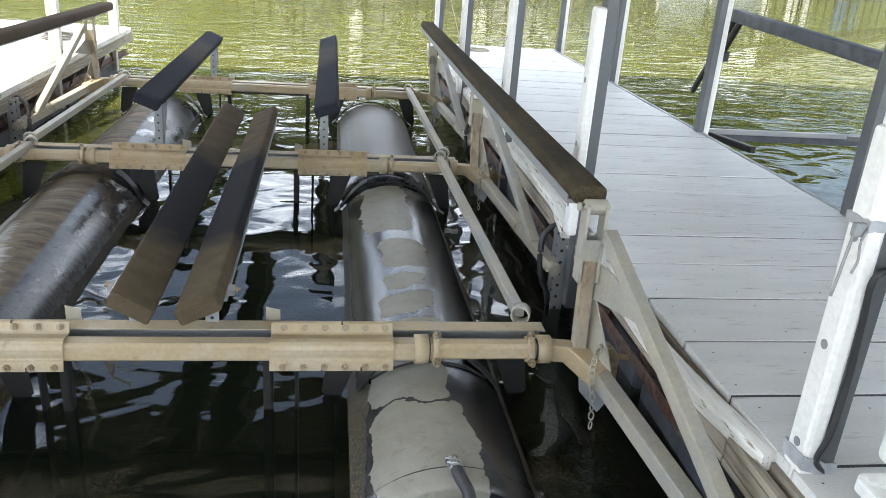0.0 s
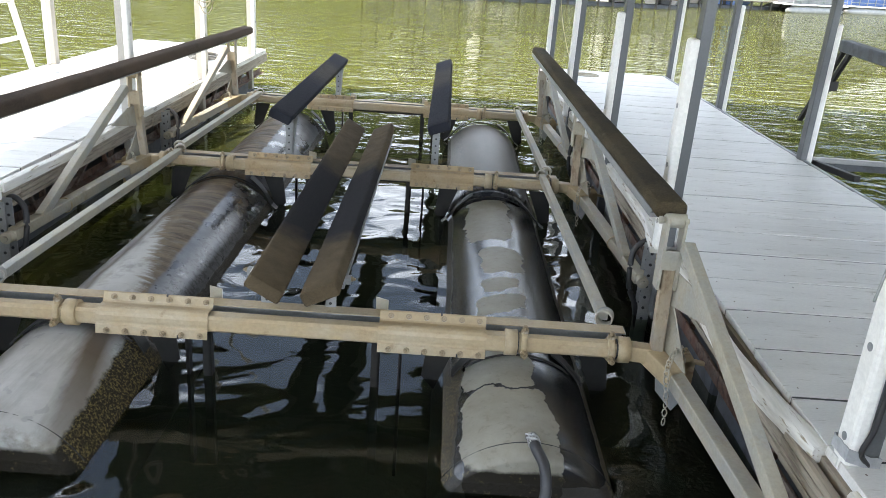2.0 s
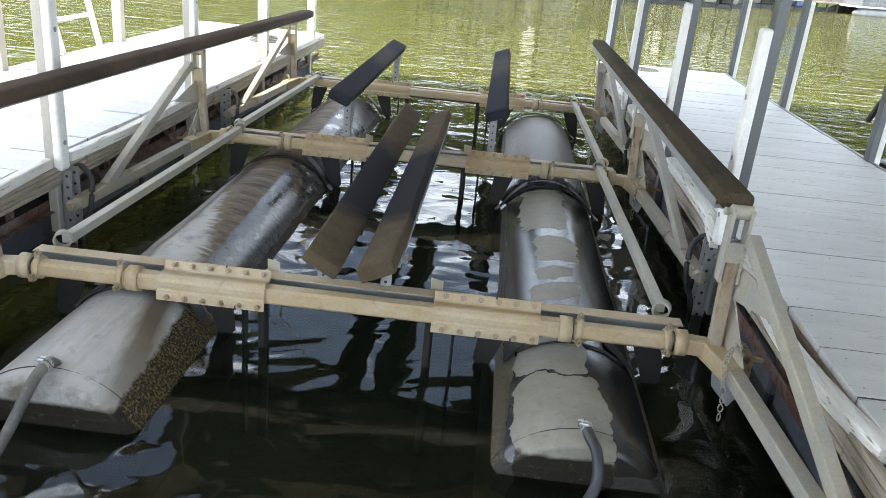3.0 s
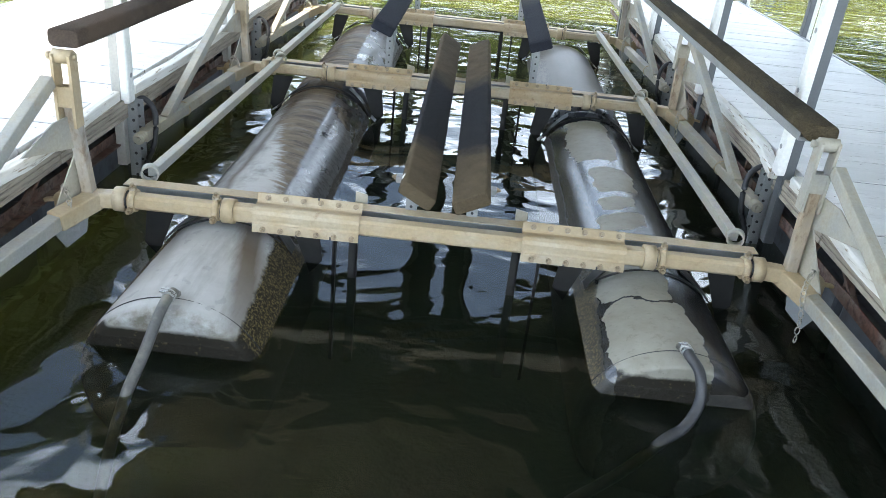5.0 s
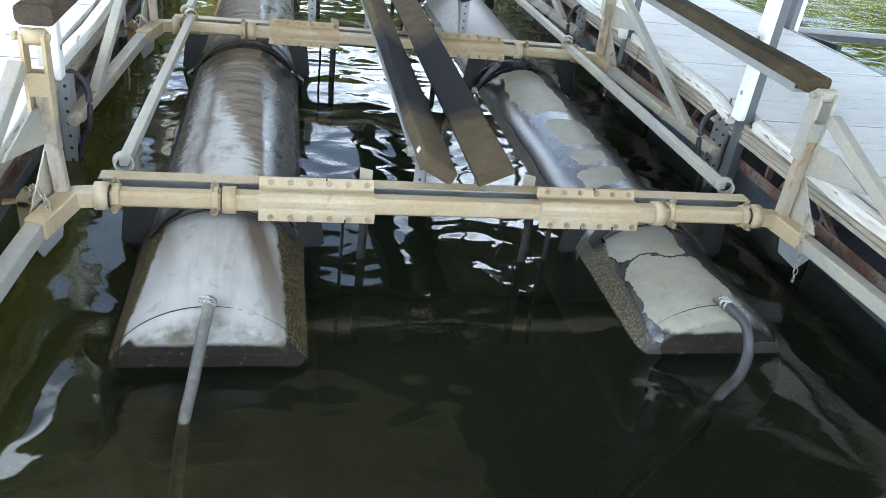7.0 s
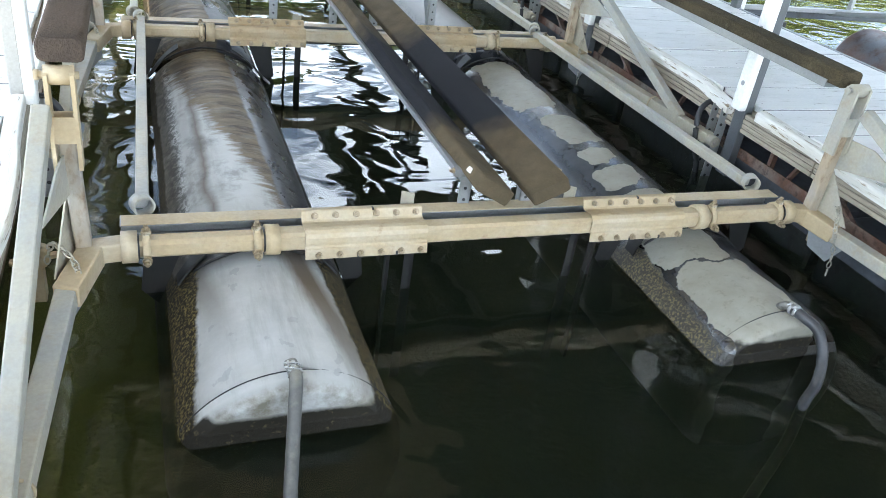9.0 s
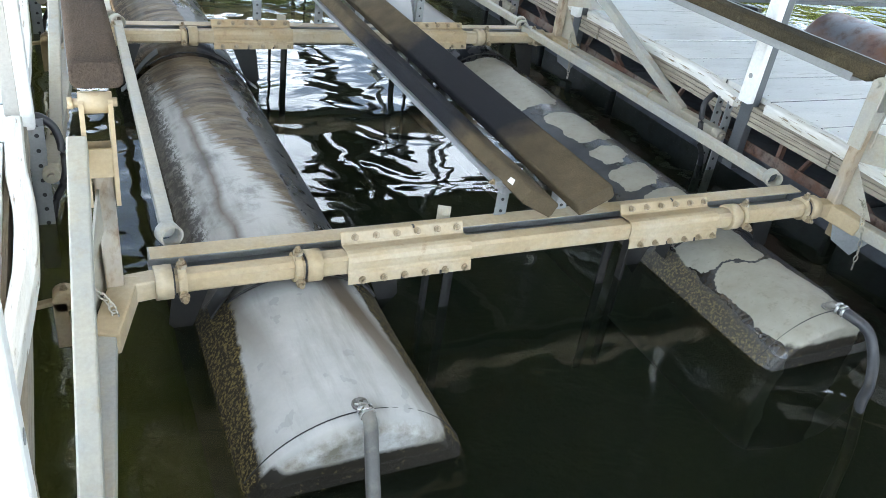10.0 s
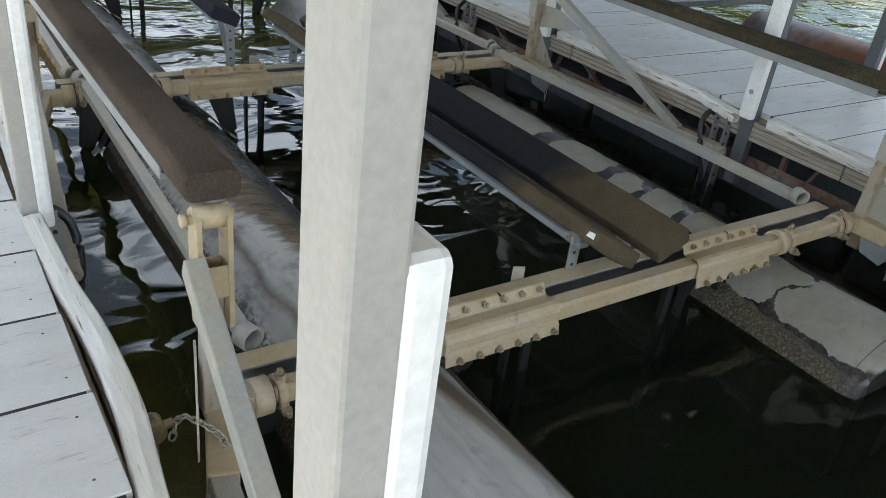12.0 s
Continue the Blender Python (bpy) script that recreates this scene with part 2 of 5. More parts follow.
def tank_material(name, xc, patches, cap):
    """Plastic float: grey dry skin, brown silt, wet dark film with reflections tinted in, mussel crust along the
    waterline. patches: (x, y, rx, ry) of dry skin on a wet float, or none for a silted dry one.
    """
    m, nt, nodes, links, bsdf = node_mat(name)
    co, sep = nodes.new("ShaderNodeTexCoord"), nodes.new("ShaderNodeSeparateXYZ")
    links.new(co.outputs["Object"], sep.inputs[0])
    X, Y, Z = sep.outputs
    U = calc(nt, "SUBTRACT", X, xc)
    big, mid, fine, grit = noise_tex(nt, 2.2, 6), noise_tex(nt, 7.0, 7, 0.68), noise_tex(nt, 60, 5, 0.7), noise_tex(nt, 26, 6, 0.7)
    run = noise_tex(nt, 3.0, 7, 0.65, (3.2, 0.45, 3.2))
    feather = noise_tex(nt, 4.5, 8, 0.68, (0.6, 3.4, 0.6))
    feather.node.inputs["Distortion"].default_value = 0.5
    wob = calc(nt, "MULTIPLY_ADD", noise_tex(nt, 5.0, 5, 0.6), 0.16, -0.08)
    wobx = calc(nt, "MULTIPLY_ADD", big, 0.5, -0.25)
    tiny = calc(nt, "MULTIPLY_ADD", mid, 0.07, -0.035)
    if patches:
        dry = blend(nt, ramp(nt, mid, 0.3, 0.75), (0.25, 0.235, 0.19), (0.34, 0.325, 0.275))
        dry = blend(nt, calc(nt, "MULTIPLY", ramp(nt, grit, 0.56, 0.66), 0.4), dry, (0.16, 0.14, 0.11))
        mask = None
        for px, py, rx, ry in patches:
            dx = calc(nt, "DIVIDE", calc(nt, "SUBTRACT", calc(nt, "ADD", X, wob), px), rx)
            dy = calc(nt, "DIVIDE", calc(nt, "SUBTRACT", calc(nt, "ADD", Y, wobx), py), ry)
            d4 = calc(nt, "ADD", calc(nt, "POWER", calc(nt, "ABSOLUTE", dx), 6.0), calc(nt, "POWER", calc(nt, "ABSOLUTE", dy), 6.0))
            one = ramp(nt, d4, 1.05, 0.95)
            mask = one if mask is None else calc(nt, "MAXIMUM", mask, one)
        # Wet film, tinted bluish for the sky reflected along its top.
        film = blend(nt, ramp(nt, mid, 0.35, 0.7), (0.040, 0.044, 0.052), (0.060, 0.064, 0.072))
        # Dock-side flank near-black: its dark reflections are put into the colour.
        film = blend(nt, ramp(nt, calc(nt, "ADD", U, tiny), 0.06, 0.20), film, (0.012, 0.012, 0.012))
        film = blend(nt, ramp(nt, calc(nt, "ADD", U, tiny), -0.22, -0.26), film, (0.030, 0.031, 0.034))
        far_silt = ramp(nt, calc(nt, "ADD", Y, calc(nt, "MULTIPLY", run, 1.2)), 3.6, 4.3)
        film = blend(nt, far_silt, film, blend(nt, run, (0.05, 0.042, 0.034), (0.15, 0.13, 0.105)))
        wet_mussels = calc(nt, "MULTIPLY", strip(nt, calc(nt, "ADD", U, tiny), -0.36, -0.24, 0.02), ramp(nt, noise_tex(nt, 48, 5, 0.7), 0.50, 0.54))
        film = blend(nt, calc(nt, "MULTIPLY", wet_mussels, 0.85), film, (0.008, 0.008, 0.008))
        col = blend(nt, mask, film, dry)
        rough = calc(nt, "MULTIPLY_ADD", mask, 0.27, 0.25)
        links.new(calc(nt, "MULTIPLY_ADD", mask, -0.6, 1.0), bsdf.inputs["Specular IOR Level"])
        rough = calc(nt, "MULTIPLY_ADD", far_silt, 0.25, rough)
    else:
        dry = blend(nt, ramp(nt, mid, 0.3, 0.75), (0.41, 0.41, 0.395), (0.51, 0.508, 0.49))
        dry = blend(nt, calc(nt, "MULTIPLY", ramp(nt, run, 0.5, 0.68), 0.45), dry, (0.24, 0.225, 0.20))
        brown = blend(nt, ramp(nt, feather, 0.38, 0.62), (0.046, 0.030, 0.015), (0.205, 0.152, 0.095))
        far = ramp(nt, Y, -0.02, 0.10)
        near = ramp(nt, Y, 0.10, -0.02)
        edge = calc(nt, "ADD", U, calc(nt, "MULTIPLY_ADD", feather, 0.42, -0.21))
        edge = calc(nt, "ADD", edge, calc(nt, "MULTIPLY_ADD", big, 0.14, -0.07))
        silt = ramp(nt, calc(nt, "ADD", edge, calc(nt, "MULTIPLY_ADD", Y, 0.22, -0.23)), -0.02, 0.05)
        line = strip(nt, calc(nt, "ADD", U, calc(nt, "MULTIPLY_ADD", big, 0.12, -0.06)), -0.185, -0.145, 0.02)
        outer = ramp(nt, calc(nt, "ADD", U, calc(nt, "MULTIPLY_ADD", run, 0.10, -0.05)), -0.285, -0.32)
        col = blend(nt, calc(nt, "MULTIPLY", outer, far), dry, blend(nt, ramp(nt, grit, 0.4, 0.6), (0.05, 0.044, 0.032), (0.135, 0.12, 0.095)))
        col = blend(nt, calc(nt, "MULTIPLY", calc(nt, "MULTIPLY", line, far), 0.8), col, (0.12, 0.088, 0.058))
        col = blend(nt, calc(nt, "MULTIPLY", calc(nt, "MULTIPLY", silt, far), 0.93), col, brown)
        scuff = calc(nt, "MULTIPLY", ramp(nt, noise_tex(nt, 4.5, 7, 0.7, (0.8, 1.7, 0.8), (2, 9, 4)), 0.54, 0.62), far)
        col = blend(nt, calc(nt, "MULTIPLY", scuff, 0.38), col, (0.27, 0.25, 0.22))
        damp = calc(nt, "MULTIPLY", ramp(nt, noise_tex(nt, 3.4, 6, 0.65, (1.2, 0.8, 1.2), (5, 1, 8)), 0.52, 0.62), far)
        col = blend(nt, calc(nt, "MULTIPLY", damp, 0.5), col, (0.045, 0.034, 0.024))
        # Wet inner flank, greyed bluish for the sky it reflects.
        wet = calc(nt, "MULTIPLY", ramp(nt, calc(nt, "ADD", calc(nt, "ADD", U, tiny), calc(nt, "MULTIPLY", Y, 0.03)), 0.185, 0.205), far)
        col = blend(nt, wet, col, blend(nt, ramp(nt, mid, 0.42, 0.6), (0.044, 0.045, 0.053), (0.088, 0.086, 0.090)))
        speck = calc(nt, "MULTIPLY", calc(nt, "MULTIPLY", strip(nt, calc(nt, "ADD", U, tiny), 0.225, 0.36, 0.02), ramp(nt, noise_tex(nt, 26, 4, 0.7), 0.515, 0.535)), strip(nt, Y, 0.0, 2.4, 0.3))
        pits = calc(nt, "MULTIPLY", calc(nt, "MULTIPLY", strip(nt, calc(nt, "ADD", U, tiny), -0.34, -0.27, 0.015), ramp(nt, noise_tex(nt, 40, 5, 0.7, (1, 0.7, 1)), 0.46, 0.52)), far)
        col = blend(nt, calc(nt, "MULTIPLY", pits, 0.8), col, (0.030, 0.025, 0.019))
        col = blend(nt, calc(nt, "MULTIPLY", speck, 0.9), col, (0.010, 0.009, 0.009))
        # near end: one brown run down the inner side, a faint one on the outer shoulder
        lean = calc(nt, "ADD", calc(nt, "MULTIPLY_ADD", Y, 0.20, U), calc(nt, "MULTIPLY_ADD", run, 0.10, -0.05))
        run_in = strip(nt, lean, 0.06, 0.185, 0.03)
        col = blend(nt, calc(nt, "MULTIPLY", calc(nt, "MULTIPLY", run_in, near), calc(nt, "MULTIPLY_ADD", ramp(nt, Y, -0.95, -0.3), 0.5, 0.42)), col, (0.105, 0.072, 0.042))
        run_out = calc(nt, "MULTIPLY", strip(nt, lean, -0.36, -0.26, 0.03), ramp(nt, Y, -0.75, -0.2))
        col = blend(nt, calc(nt, "MULTIPLY", calc(nt, "MULTIPLY", run_out, near), 0.6), col, (0.17, 0.145, 0.115))
        chips = calc(nt, "MULTIPLY", ramp(nt, noise_tex(nt, 13, 3, 0.5, (1, 0.7, 1), (7, 3, 1)), 0.645, 0.665), near)
        col = blend(nt, calc(nt, "MULTIPLY", chips, 0.3), col, (0.22, 0.22, 0.23))
        # Shadow of the cross beam painted as a dark band over the tank.
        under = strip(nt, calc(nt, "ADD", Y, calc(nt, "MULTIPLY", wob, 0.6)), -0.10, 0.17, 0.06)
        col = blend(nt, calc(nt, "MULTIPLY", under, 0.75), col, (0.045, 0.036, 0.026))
        rough = calc(nt, "MULTIPLY_ADD", damp, -0.18, calc(nt, "MULTIPLY_ADD", wet, -0.26, 0.56))
        links.new(calc(nt, "MULTIPLY_ADD", wet, 0.35, calc(nt, "MULTIPLY_ADD", calc(nt, "MULTIPLY", silt, far), -0.2, 0.3)), bsdf.inputs["Specular IOR Level"])
    col = blend(nt, calc(nt, "MULTIPLY", ramp(nt, Y, -0.925, -0.96), ramp(nt, mid, 0.35, 0.6)), col, (0.17, 0.155, 0.12))
    crust_edge = calc(nt, "ADD", Z, calc(nt, "MULTIPLY_ADD", mid, 0.06, -0.03))
    ends = ramp(nt, Y, 0.05, -0.1)
    crust = ramp(nt, calc(nt, "SUBTRACT", crust_edge, calc(nt, "MULTIPLY", ends, 0.004)), 0.058, 0.046)
    if not patches:
        low = calc(nt, "ADD", calc(nt, "ADD", U, calc(nt, "MULTIPLY", Y, -0.08)), tiny)
        high = calc(nt, "ADD", calc(nt, "ADD", U, calc(nt, "MULTIPLY", Y, 0.06)), tiny)
        flanks = calc(nt, "MULTIPLY", calc(nt, "MAXIMUM", ramp(nt, low, -0.255, -0.27), ramp(nt, high, 0.245, 0.26)), ramp(nt, Y, 0.06, 0.02))
        crust = calc(nt, "MAXIMUM", crust, flanks)
    else:
        low = calc(nt, "ADD", calc(nt, "ADD", U, calc(nt, "MULTIPLY", Y, -0.06)), tiny)
        crust = calc(nt, "MAXIMUM", crust, calc(nt, "MULTIPLY", ramp(nt, low, -0.27, -0.29), ramp(nt, Y, 0.06, 0.02)))
    spots = ramp(nt, noise_tex(nt, 78, 5, 0.75), 0.49, 0.59)
    tide = calc(nt, "MULTIPLY", calc(nt, "MULTIPLY_ADD", ends, 0.8, 0.2), calc(nt, "MAXIMUM", ramp(nt, Y, -0.97, -0.93), ramp(nt, Z, 0.030, 0.045)))
    shell = blend(nt, fine, (0.11, 0.082, 0.026), (0.30, 0.235, 0.095))
    col = blend(nt, crust, col, blend(nt, calc(nt, "MULTIPLY", spots, tide), (0.028, 0.022, 0.013), shell))
    face = calc(nt, "MULTIPLY", ramp(nt, Y, cap[0], cap[0] - 0.012), ramp(nt, crust_edge, cap[1] + 0.012, cap[1] - 0.006))
    col = blend(nt, face, col, blend(nt, ramp(nt, grit, 0.58, 0.66), (0.018, 0.015, 0.010), (0.085, 0.068, 0.034)))
    col = blend(nt, ramp(nt, crust_edge, 0.004, -0.02), col, (0.016, 0.016, 0.009))
    links.new(col, bsdf.inputs["Base Color"])
    links.new(calc(nt, "ADD", rough, calc(nt, "MULTIPLY", crust, 0.3)), bsdf.inputs["Roughness"])
    h = calc(nt, "ADD", calc(nt, "MULTIPLY", fine, 0.10), calc(nt, "ADD", calc(nt, "MULTIPLY", big, 0.9), calc(nt, "MULTIPLY", calc(nt, "MULTIPLY", spots, crust), 1.6)))
    bump(nt, bsdf, h, 0.5, 0.010)
    return m


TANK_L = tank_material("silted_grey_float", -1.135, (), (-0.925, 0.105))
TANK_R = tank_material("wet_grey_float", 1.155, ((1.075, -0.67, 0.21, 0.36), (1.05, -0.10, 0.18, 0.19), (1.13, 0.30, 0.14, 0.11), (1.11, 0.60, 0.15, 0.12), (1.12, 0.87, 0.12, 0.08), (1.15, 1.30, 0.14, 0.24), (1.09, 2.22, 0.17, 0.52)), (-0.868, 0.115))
RUST_TANK = surface("rusty_float", (0.16, 0.17, 0.19), (0.20, 0.085, 0.045), (0.09, 0.045, 0.03), 0.5, 0.0, 1.4, 40, (0.4, 0.62), (0.5, 0.7), 0.3, 0.004)


def water_material():
    m = bpy.data.materials.new("lake_water")
    m.use_nodes = True
    nt = m.node_tree
    nodes, links = nt.nodes, nt.links
    nodes.clear()
    out, mix, murk = nodes.new("ShaderNodeOutputMaterial"), nodes.new("ShaderNodeMixShader"), nodes.new("ShaderNodeMixShader")
    gloss, diff, clear, fres = nodes.new("ShaderNodeBsdfGlossy"), nodes.new("ShaderNodeBsdfDiffuse"), nodes.new("ShaderNodeBsdfTransparent"), nodes.new("ShaderNodeFresnel")
    gloss.inputs["Roughness"].default_value = 0.0
    fres.inputs["IOR"].default_value = 1.42
    clear.inputs["Color"].default_value = (0.80, 0.82, 0.62, 1)
    co, sep = nodes.new("ShaderNodeTexCoord"), nodes.new("ShaderNodeSeparateXYZ")
    links.new(co.outputs["Object"], sep.inputs[0])
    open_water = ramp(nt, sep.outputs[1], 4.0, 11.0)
    # Sun painted into the murk: brighter past the roof and along the left dock.
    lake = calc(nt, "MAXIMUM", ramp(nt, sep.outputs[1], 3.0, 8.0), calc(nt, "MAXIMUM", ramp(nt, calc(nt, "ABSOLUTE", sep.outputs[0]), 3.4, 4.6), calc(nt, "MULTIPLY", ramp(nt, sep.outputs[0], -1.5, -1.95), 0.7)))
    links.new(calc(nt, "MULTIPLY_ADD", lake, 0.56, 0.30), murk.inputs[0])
    # Slip water gets a near-black tint in place of roof shade.
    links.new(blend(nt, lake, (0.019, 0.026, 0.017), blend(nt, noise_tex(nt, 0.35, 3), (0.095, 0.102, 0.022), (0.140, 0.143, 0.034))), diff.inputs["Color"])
    swell = noise_tex(nt, 0.75, 1, 0.4, (0.95, 1.05, 1))
    chop = noise_tex(nt, 2.1, 1.2, 0.4, (0.9, 1.1, 1))
    rip = noise_tex(nt, 5.0, 1.5, 0.45, (0.8, 1.2, 1))
    band = noise_tex(nt, 2.4, 3, 0.5, (0.42, 1.5, 1), (3, 7, 0))
    for tex, twist in ((swell, 0.5), (chop, 1.2), (rip, 0.8), (band, 0.4)):
        tex.node.inputs["Distortion"].default_value = twist
    waves = ((swell, 0.034, 0.0), (chop, 0.0165, 0.0), (rip, 0.0016, 0.004), (band, 0.0, 0.045))
    height = calc(nt, "MULTIPLY", swell, 0.0)
    for tex, inside, outside in waves:
        height = calc(nt, "ADD", height, calc(nt, "MULTIPLY", tex, calc(nt, "MULTIPLY_ADD", open_water, outside, inside)))
    bp = nodes.new("ShaderNodeBump")
    bp.inputs["Strength"].default_value, bp.inputs["Distance"].default_value = 1.0, 1.0
    links.new(height, bp.inputs["Height"])
    for n in (gloss, fres):
        links.new(bp.outputs["Normal"], n.inputs["Normal"])
    links.new(clear.outputs[0], murk.inputs[1])
    links.new(diff.outputs[0], murk.inputs[2])
    links.new(fres.outputs[0], mix.inputs[0])
    links.new(murk.outputs[0], mix.inputs[1])
    links.new(gloss.outputs[0], mix.inputs[2])
    links.new(mix.outputs[0], out.inputs["Surface"])
    return m


WATER = water_material()


def bed_material():
    """Dark mud under the slip, painted green towards the pale dock for sunlit water."""
    m, nt, nodes, links, bsdf = node_mat("lake_bed_mud")
    co, sep = nodes.new("ShaderNodeTexCoord"), nodes.new("ShaderNodeSeparateXYZ")
    links.new(co.outputs["Object"], sep.inputs[0])
    mid, fine = noise_tex(nt, 4.5, 6, 0.6), noise_tex(nt, 30, 4)
    # Green glow of sunlit water, put into the bed colour on the left.
    sun_glow = ramp(nt, calc(nt, "MULTIPLY_ADD", noise_tex(nt, 1.3, 4), 0.8, sep.outputs[0]), -0.4, -1.2)
    mud = blend(nt, mid, (0.010, 0.014, 0.008), (0.022, 0.030, 0.014))
    col = blend(nt, sun_glow, mud, blend(nt, mid, (0.045, 0.070, 0.008), (0.090, 0.125, 0.014)))
    links.new(col, bsdf.inputs["Base Color"])
    bsdf.inputs["Roughness"].default_value = 0.9
    bump(nt, bsdf, calc(nt, "ADD", mid, fine), 0.6, 0.02)
    return m


BED = bed_material()


# ---- building helpers ----
def part(name, bm, material, parent=None, label=""):
    """Links a bmesh as one mesh object, under a thing or a part."""
    me = bpy.data.meshes.new(name)
    bmesh.ops.recalc_face_normals(bm, faces=bm.faces)
    bm.to_mesh(me)
    bm.free()
    me.materials.append(material)
    ob = new(name, me)
    if parent is not None:
        attach(ob, parent)
    if label:
        ob["label"] = label
    return ob


def world_of(ob):
    m = ob.matrix_basis.copy()
    while ob.parent is not None:
        m = ob.parent.matrix_basis @ ob.matrix_parent_inverse @ m
        ob = ob.parent
    return m


def attach(ob, parent):
    ob.parent = parent
    ob.matrix_parent_inverse = world_of(parent).inverted()


def shared(name, me, at, parent, label=""):
    ob = new(name, me)
    attach(ob, parent)
    ob.matrix_basis = at
    if label:
        ob["label"] = label
    return ob


def thing(name, at, label, category, group="", kind=""):
    e = new(name)
    e.location = at
    e.empty_display_size = 0.1
    return tagged(e, label, category, group, kind)


def box(bm, lo, hi, bevel=0.0, m=None):
    lo, hi = Vector(lo), Vector(hi)
    r = bmesh.ops.create_cube(bm, size=1.0)
    vs = r["verts"]
    mat = Matrix.Translation((lo + hi) / 2) @ Matrix.Diagonal((*(hi - lo), 1))
    if m is not None:
        mat = m @ mat
    bmesh.ops.transform(bm, matrix=mat, verts=vs)
    if bevel:
        es = list({e for v in vs for e in v.link_edges})
        bmesh.ops.bevel(bm, geom=es, offset=bevel, segments=2, affect="EDGES", profile=0.5)
    return bm


def frame_along(a, b, up=(0, 0, 1)):
    a, b = Vector(a), Vector(b)
    d = (b - a).normalized()
    u = Vector(up)
    if abs(d.dot(u)) > 0.98:
        u = Vector((0, 1, 0))
    s = d.cross(u).normalized()
    u = s.cross(d).normalized()
    return Matrix((( s.x, d.x, u.x, a.x), (s.y, d.y, u.y, a.y), (s.z, d.z, u.z, a.z), (0, 0, 0, 1))), (b - a).length


def bar(bm, a, b, w, h, bevel=0.004, up=(0, 0, 1), roll=0.0):
    """A square-section bar from a to b, w across and h high."""
    m, n = frame_along(a, b, up)
    return box(bm, (-w / 2, 0, -h / 2), (w / 2, n, h / 2), bevel, m @ pose(0, 0, 0, 0, roll, 0))


def section(bm, a, b, outline, up=(0, 0, 1), caps=True):
    """Extrudes a closed outline of (side, up) pairs from a to b."""
    m, n = frame_along(a, b, up)
    r0 = [bm.verts.new(m @ Vector((x, 0, z))) for x, z in outline]
    r1 = [bm.verts.new(m @ Vector((x, n, z))) for x, z in outline]
    k = len(outline)
    for i in range(k):
        bm.faces.new((r0[i], r0[(i + 1) % k], r1[(i + 1) % k], r1[i]))
    if caps:
        bm.faces.new(r0[::-1])
        bm.faces.new(r1)
    return bm


def pipe(bm, pts, radius, sides=14, caps=True):
    """A round tube swept along points."""
    pts = [Vector(p) for p in pts]
    rings = []
    for i, p in enumerate(pts):
        d = (pts[min(i + 1, len(pts) - 1)] - pts[max(i - 1, 0)]).normalized()
        u = Vector((0, 0, 1)) if abs(d.z) < 0.95 else Vector((0, 1, 0))
        s = d.cross(u).normalized()
        u = s.cross(d)
        r = radius(i / (len(pts) - 1)) if callable(radius) else radius
        rings.append([bm.verts.new(p + (s * math.cos(2 * math.pi * j / sides) + u * math.sin(2 * math.pi * j / sides)) * r) for j in range(sides)])
    for a, b in zip(rings, rings[1:]):
        for j in range(sides):
            bm.faces.new((a[j], a[(j + 1) % sides], b[(j + 1) % sides], b[j])).smooth = True
    if caps:
        bm.faces.new(rings[0][::-1])
        bm.faces.new(rings[-1])
    return bm


def ring(bm, centre, axis, outer, inner, width, sides=24):
    """A short open sleeve round an axis."""
    c, ax = Vector(centre), Vector(axis).normalized()
    m, _ = frame_along(c - ax * width / 2, c + ax * width / 2)
    loops = []
    for r, y in ((outer, 0), (outer, width), (inner, width), (inner, 0)):
        loops.append([bm.verts.new(m @ Vector((math.cos(2 * math.pi * j / sides) * r, y, math.sin(2 * math.pi * j / sides) * r))) for j in range(sides)])
    for k in range(4):
        a, b = loops[k], loops[(k + 1) % 4]
        for j in range(sides):
            f = bm.faces.new((a[j], a[(j + 1) % sides], b[(j + 1) % sides], b[j]))
            f.smooth = k in (0, 2)
    return bm


def plate(bm, pts, thick, normal):
    """A flat plate with the given corners, extruded along normal."""
    n = Vector(normal).normalized() * thick
    a = [bm.verts.new(Vector(p)) for p in pts]
    b = [bm.verts.new(Vector(p) + n) for p in pts]
    k = len(pts)
    bm.faces.new(a[::-1])
    bm.faces.new(b)
    for i in range(k):
        bm.faces.new((a[i], a[(i + 1) % k], b[(i + 1) % k], b[i]))
    return bm


def spline(pts, n=8):
    """Points of a smooth curve through pts."""
    p = [Vector(q) for q in pts]
    p = [2 * p[0] - p[1]] + p + [2 * p[-1] - p[-2]]
    res = []
    for i in range(1, len(p) - 2):
        for k in range(n):
            t = k / n
            res.append(0.5 * (2 * p[i] + (p[i + 1] - p[i - 1]) * t + (2 * p[i - 1] - 5 * p[i] + 4 * p[i + 1] - p[i + 2]) * t * t + (3 * p[i] - p[i - 1] - 3 * p[i + 1] + p[i + 2]) * t ** 3))
    return res + [p[-2]]


def B():
    return bmesh.new()


def bolt_mesh(material):
    bm = B()
    bmesh.ops.create_cone(bm, cap_ends=True, segments=6, radius1=0.013, radius2=0.013, depth=0.011, matrix=Matrix.Translation((0, 0, 0.0055)))
    bmesh.ops.create_cone(bm, cap_ends=True, segments=10, radius1=0.0075, radius2=0.0065, depth=0.012, matrix=Matrix.Translation((0, 0, 0.016)))
    bmesh.ops.create_cone(bm, cap_ends=True, segments=12, radius1=0.0145, radius2=0.0138, depth=0.003, matrix=Matrix.Translation((0, 0, 0.0012)))
    me = bpy.data.meshes.new("bolt")
    bm.to_mesh(me)
    bm.free()
    me.materials.append(material)
    return me


BOLT_MESH = bolt_mesh(BOLT)
BIG = Matrix.Scale(1.1, 4)


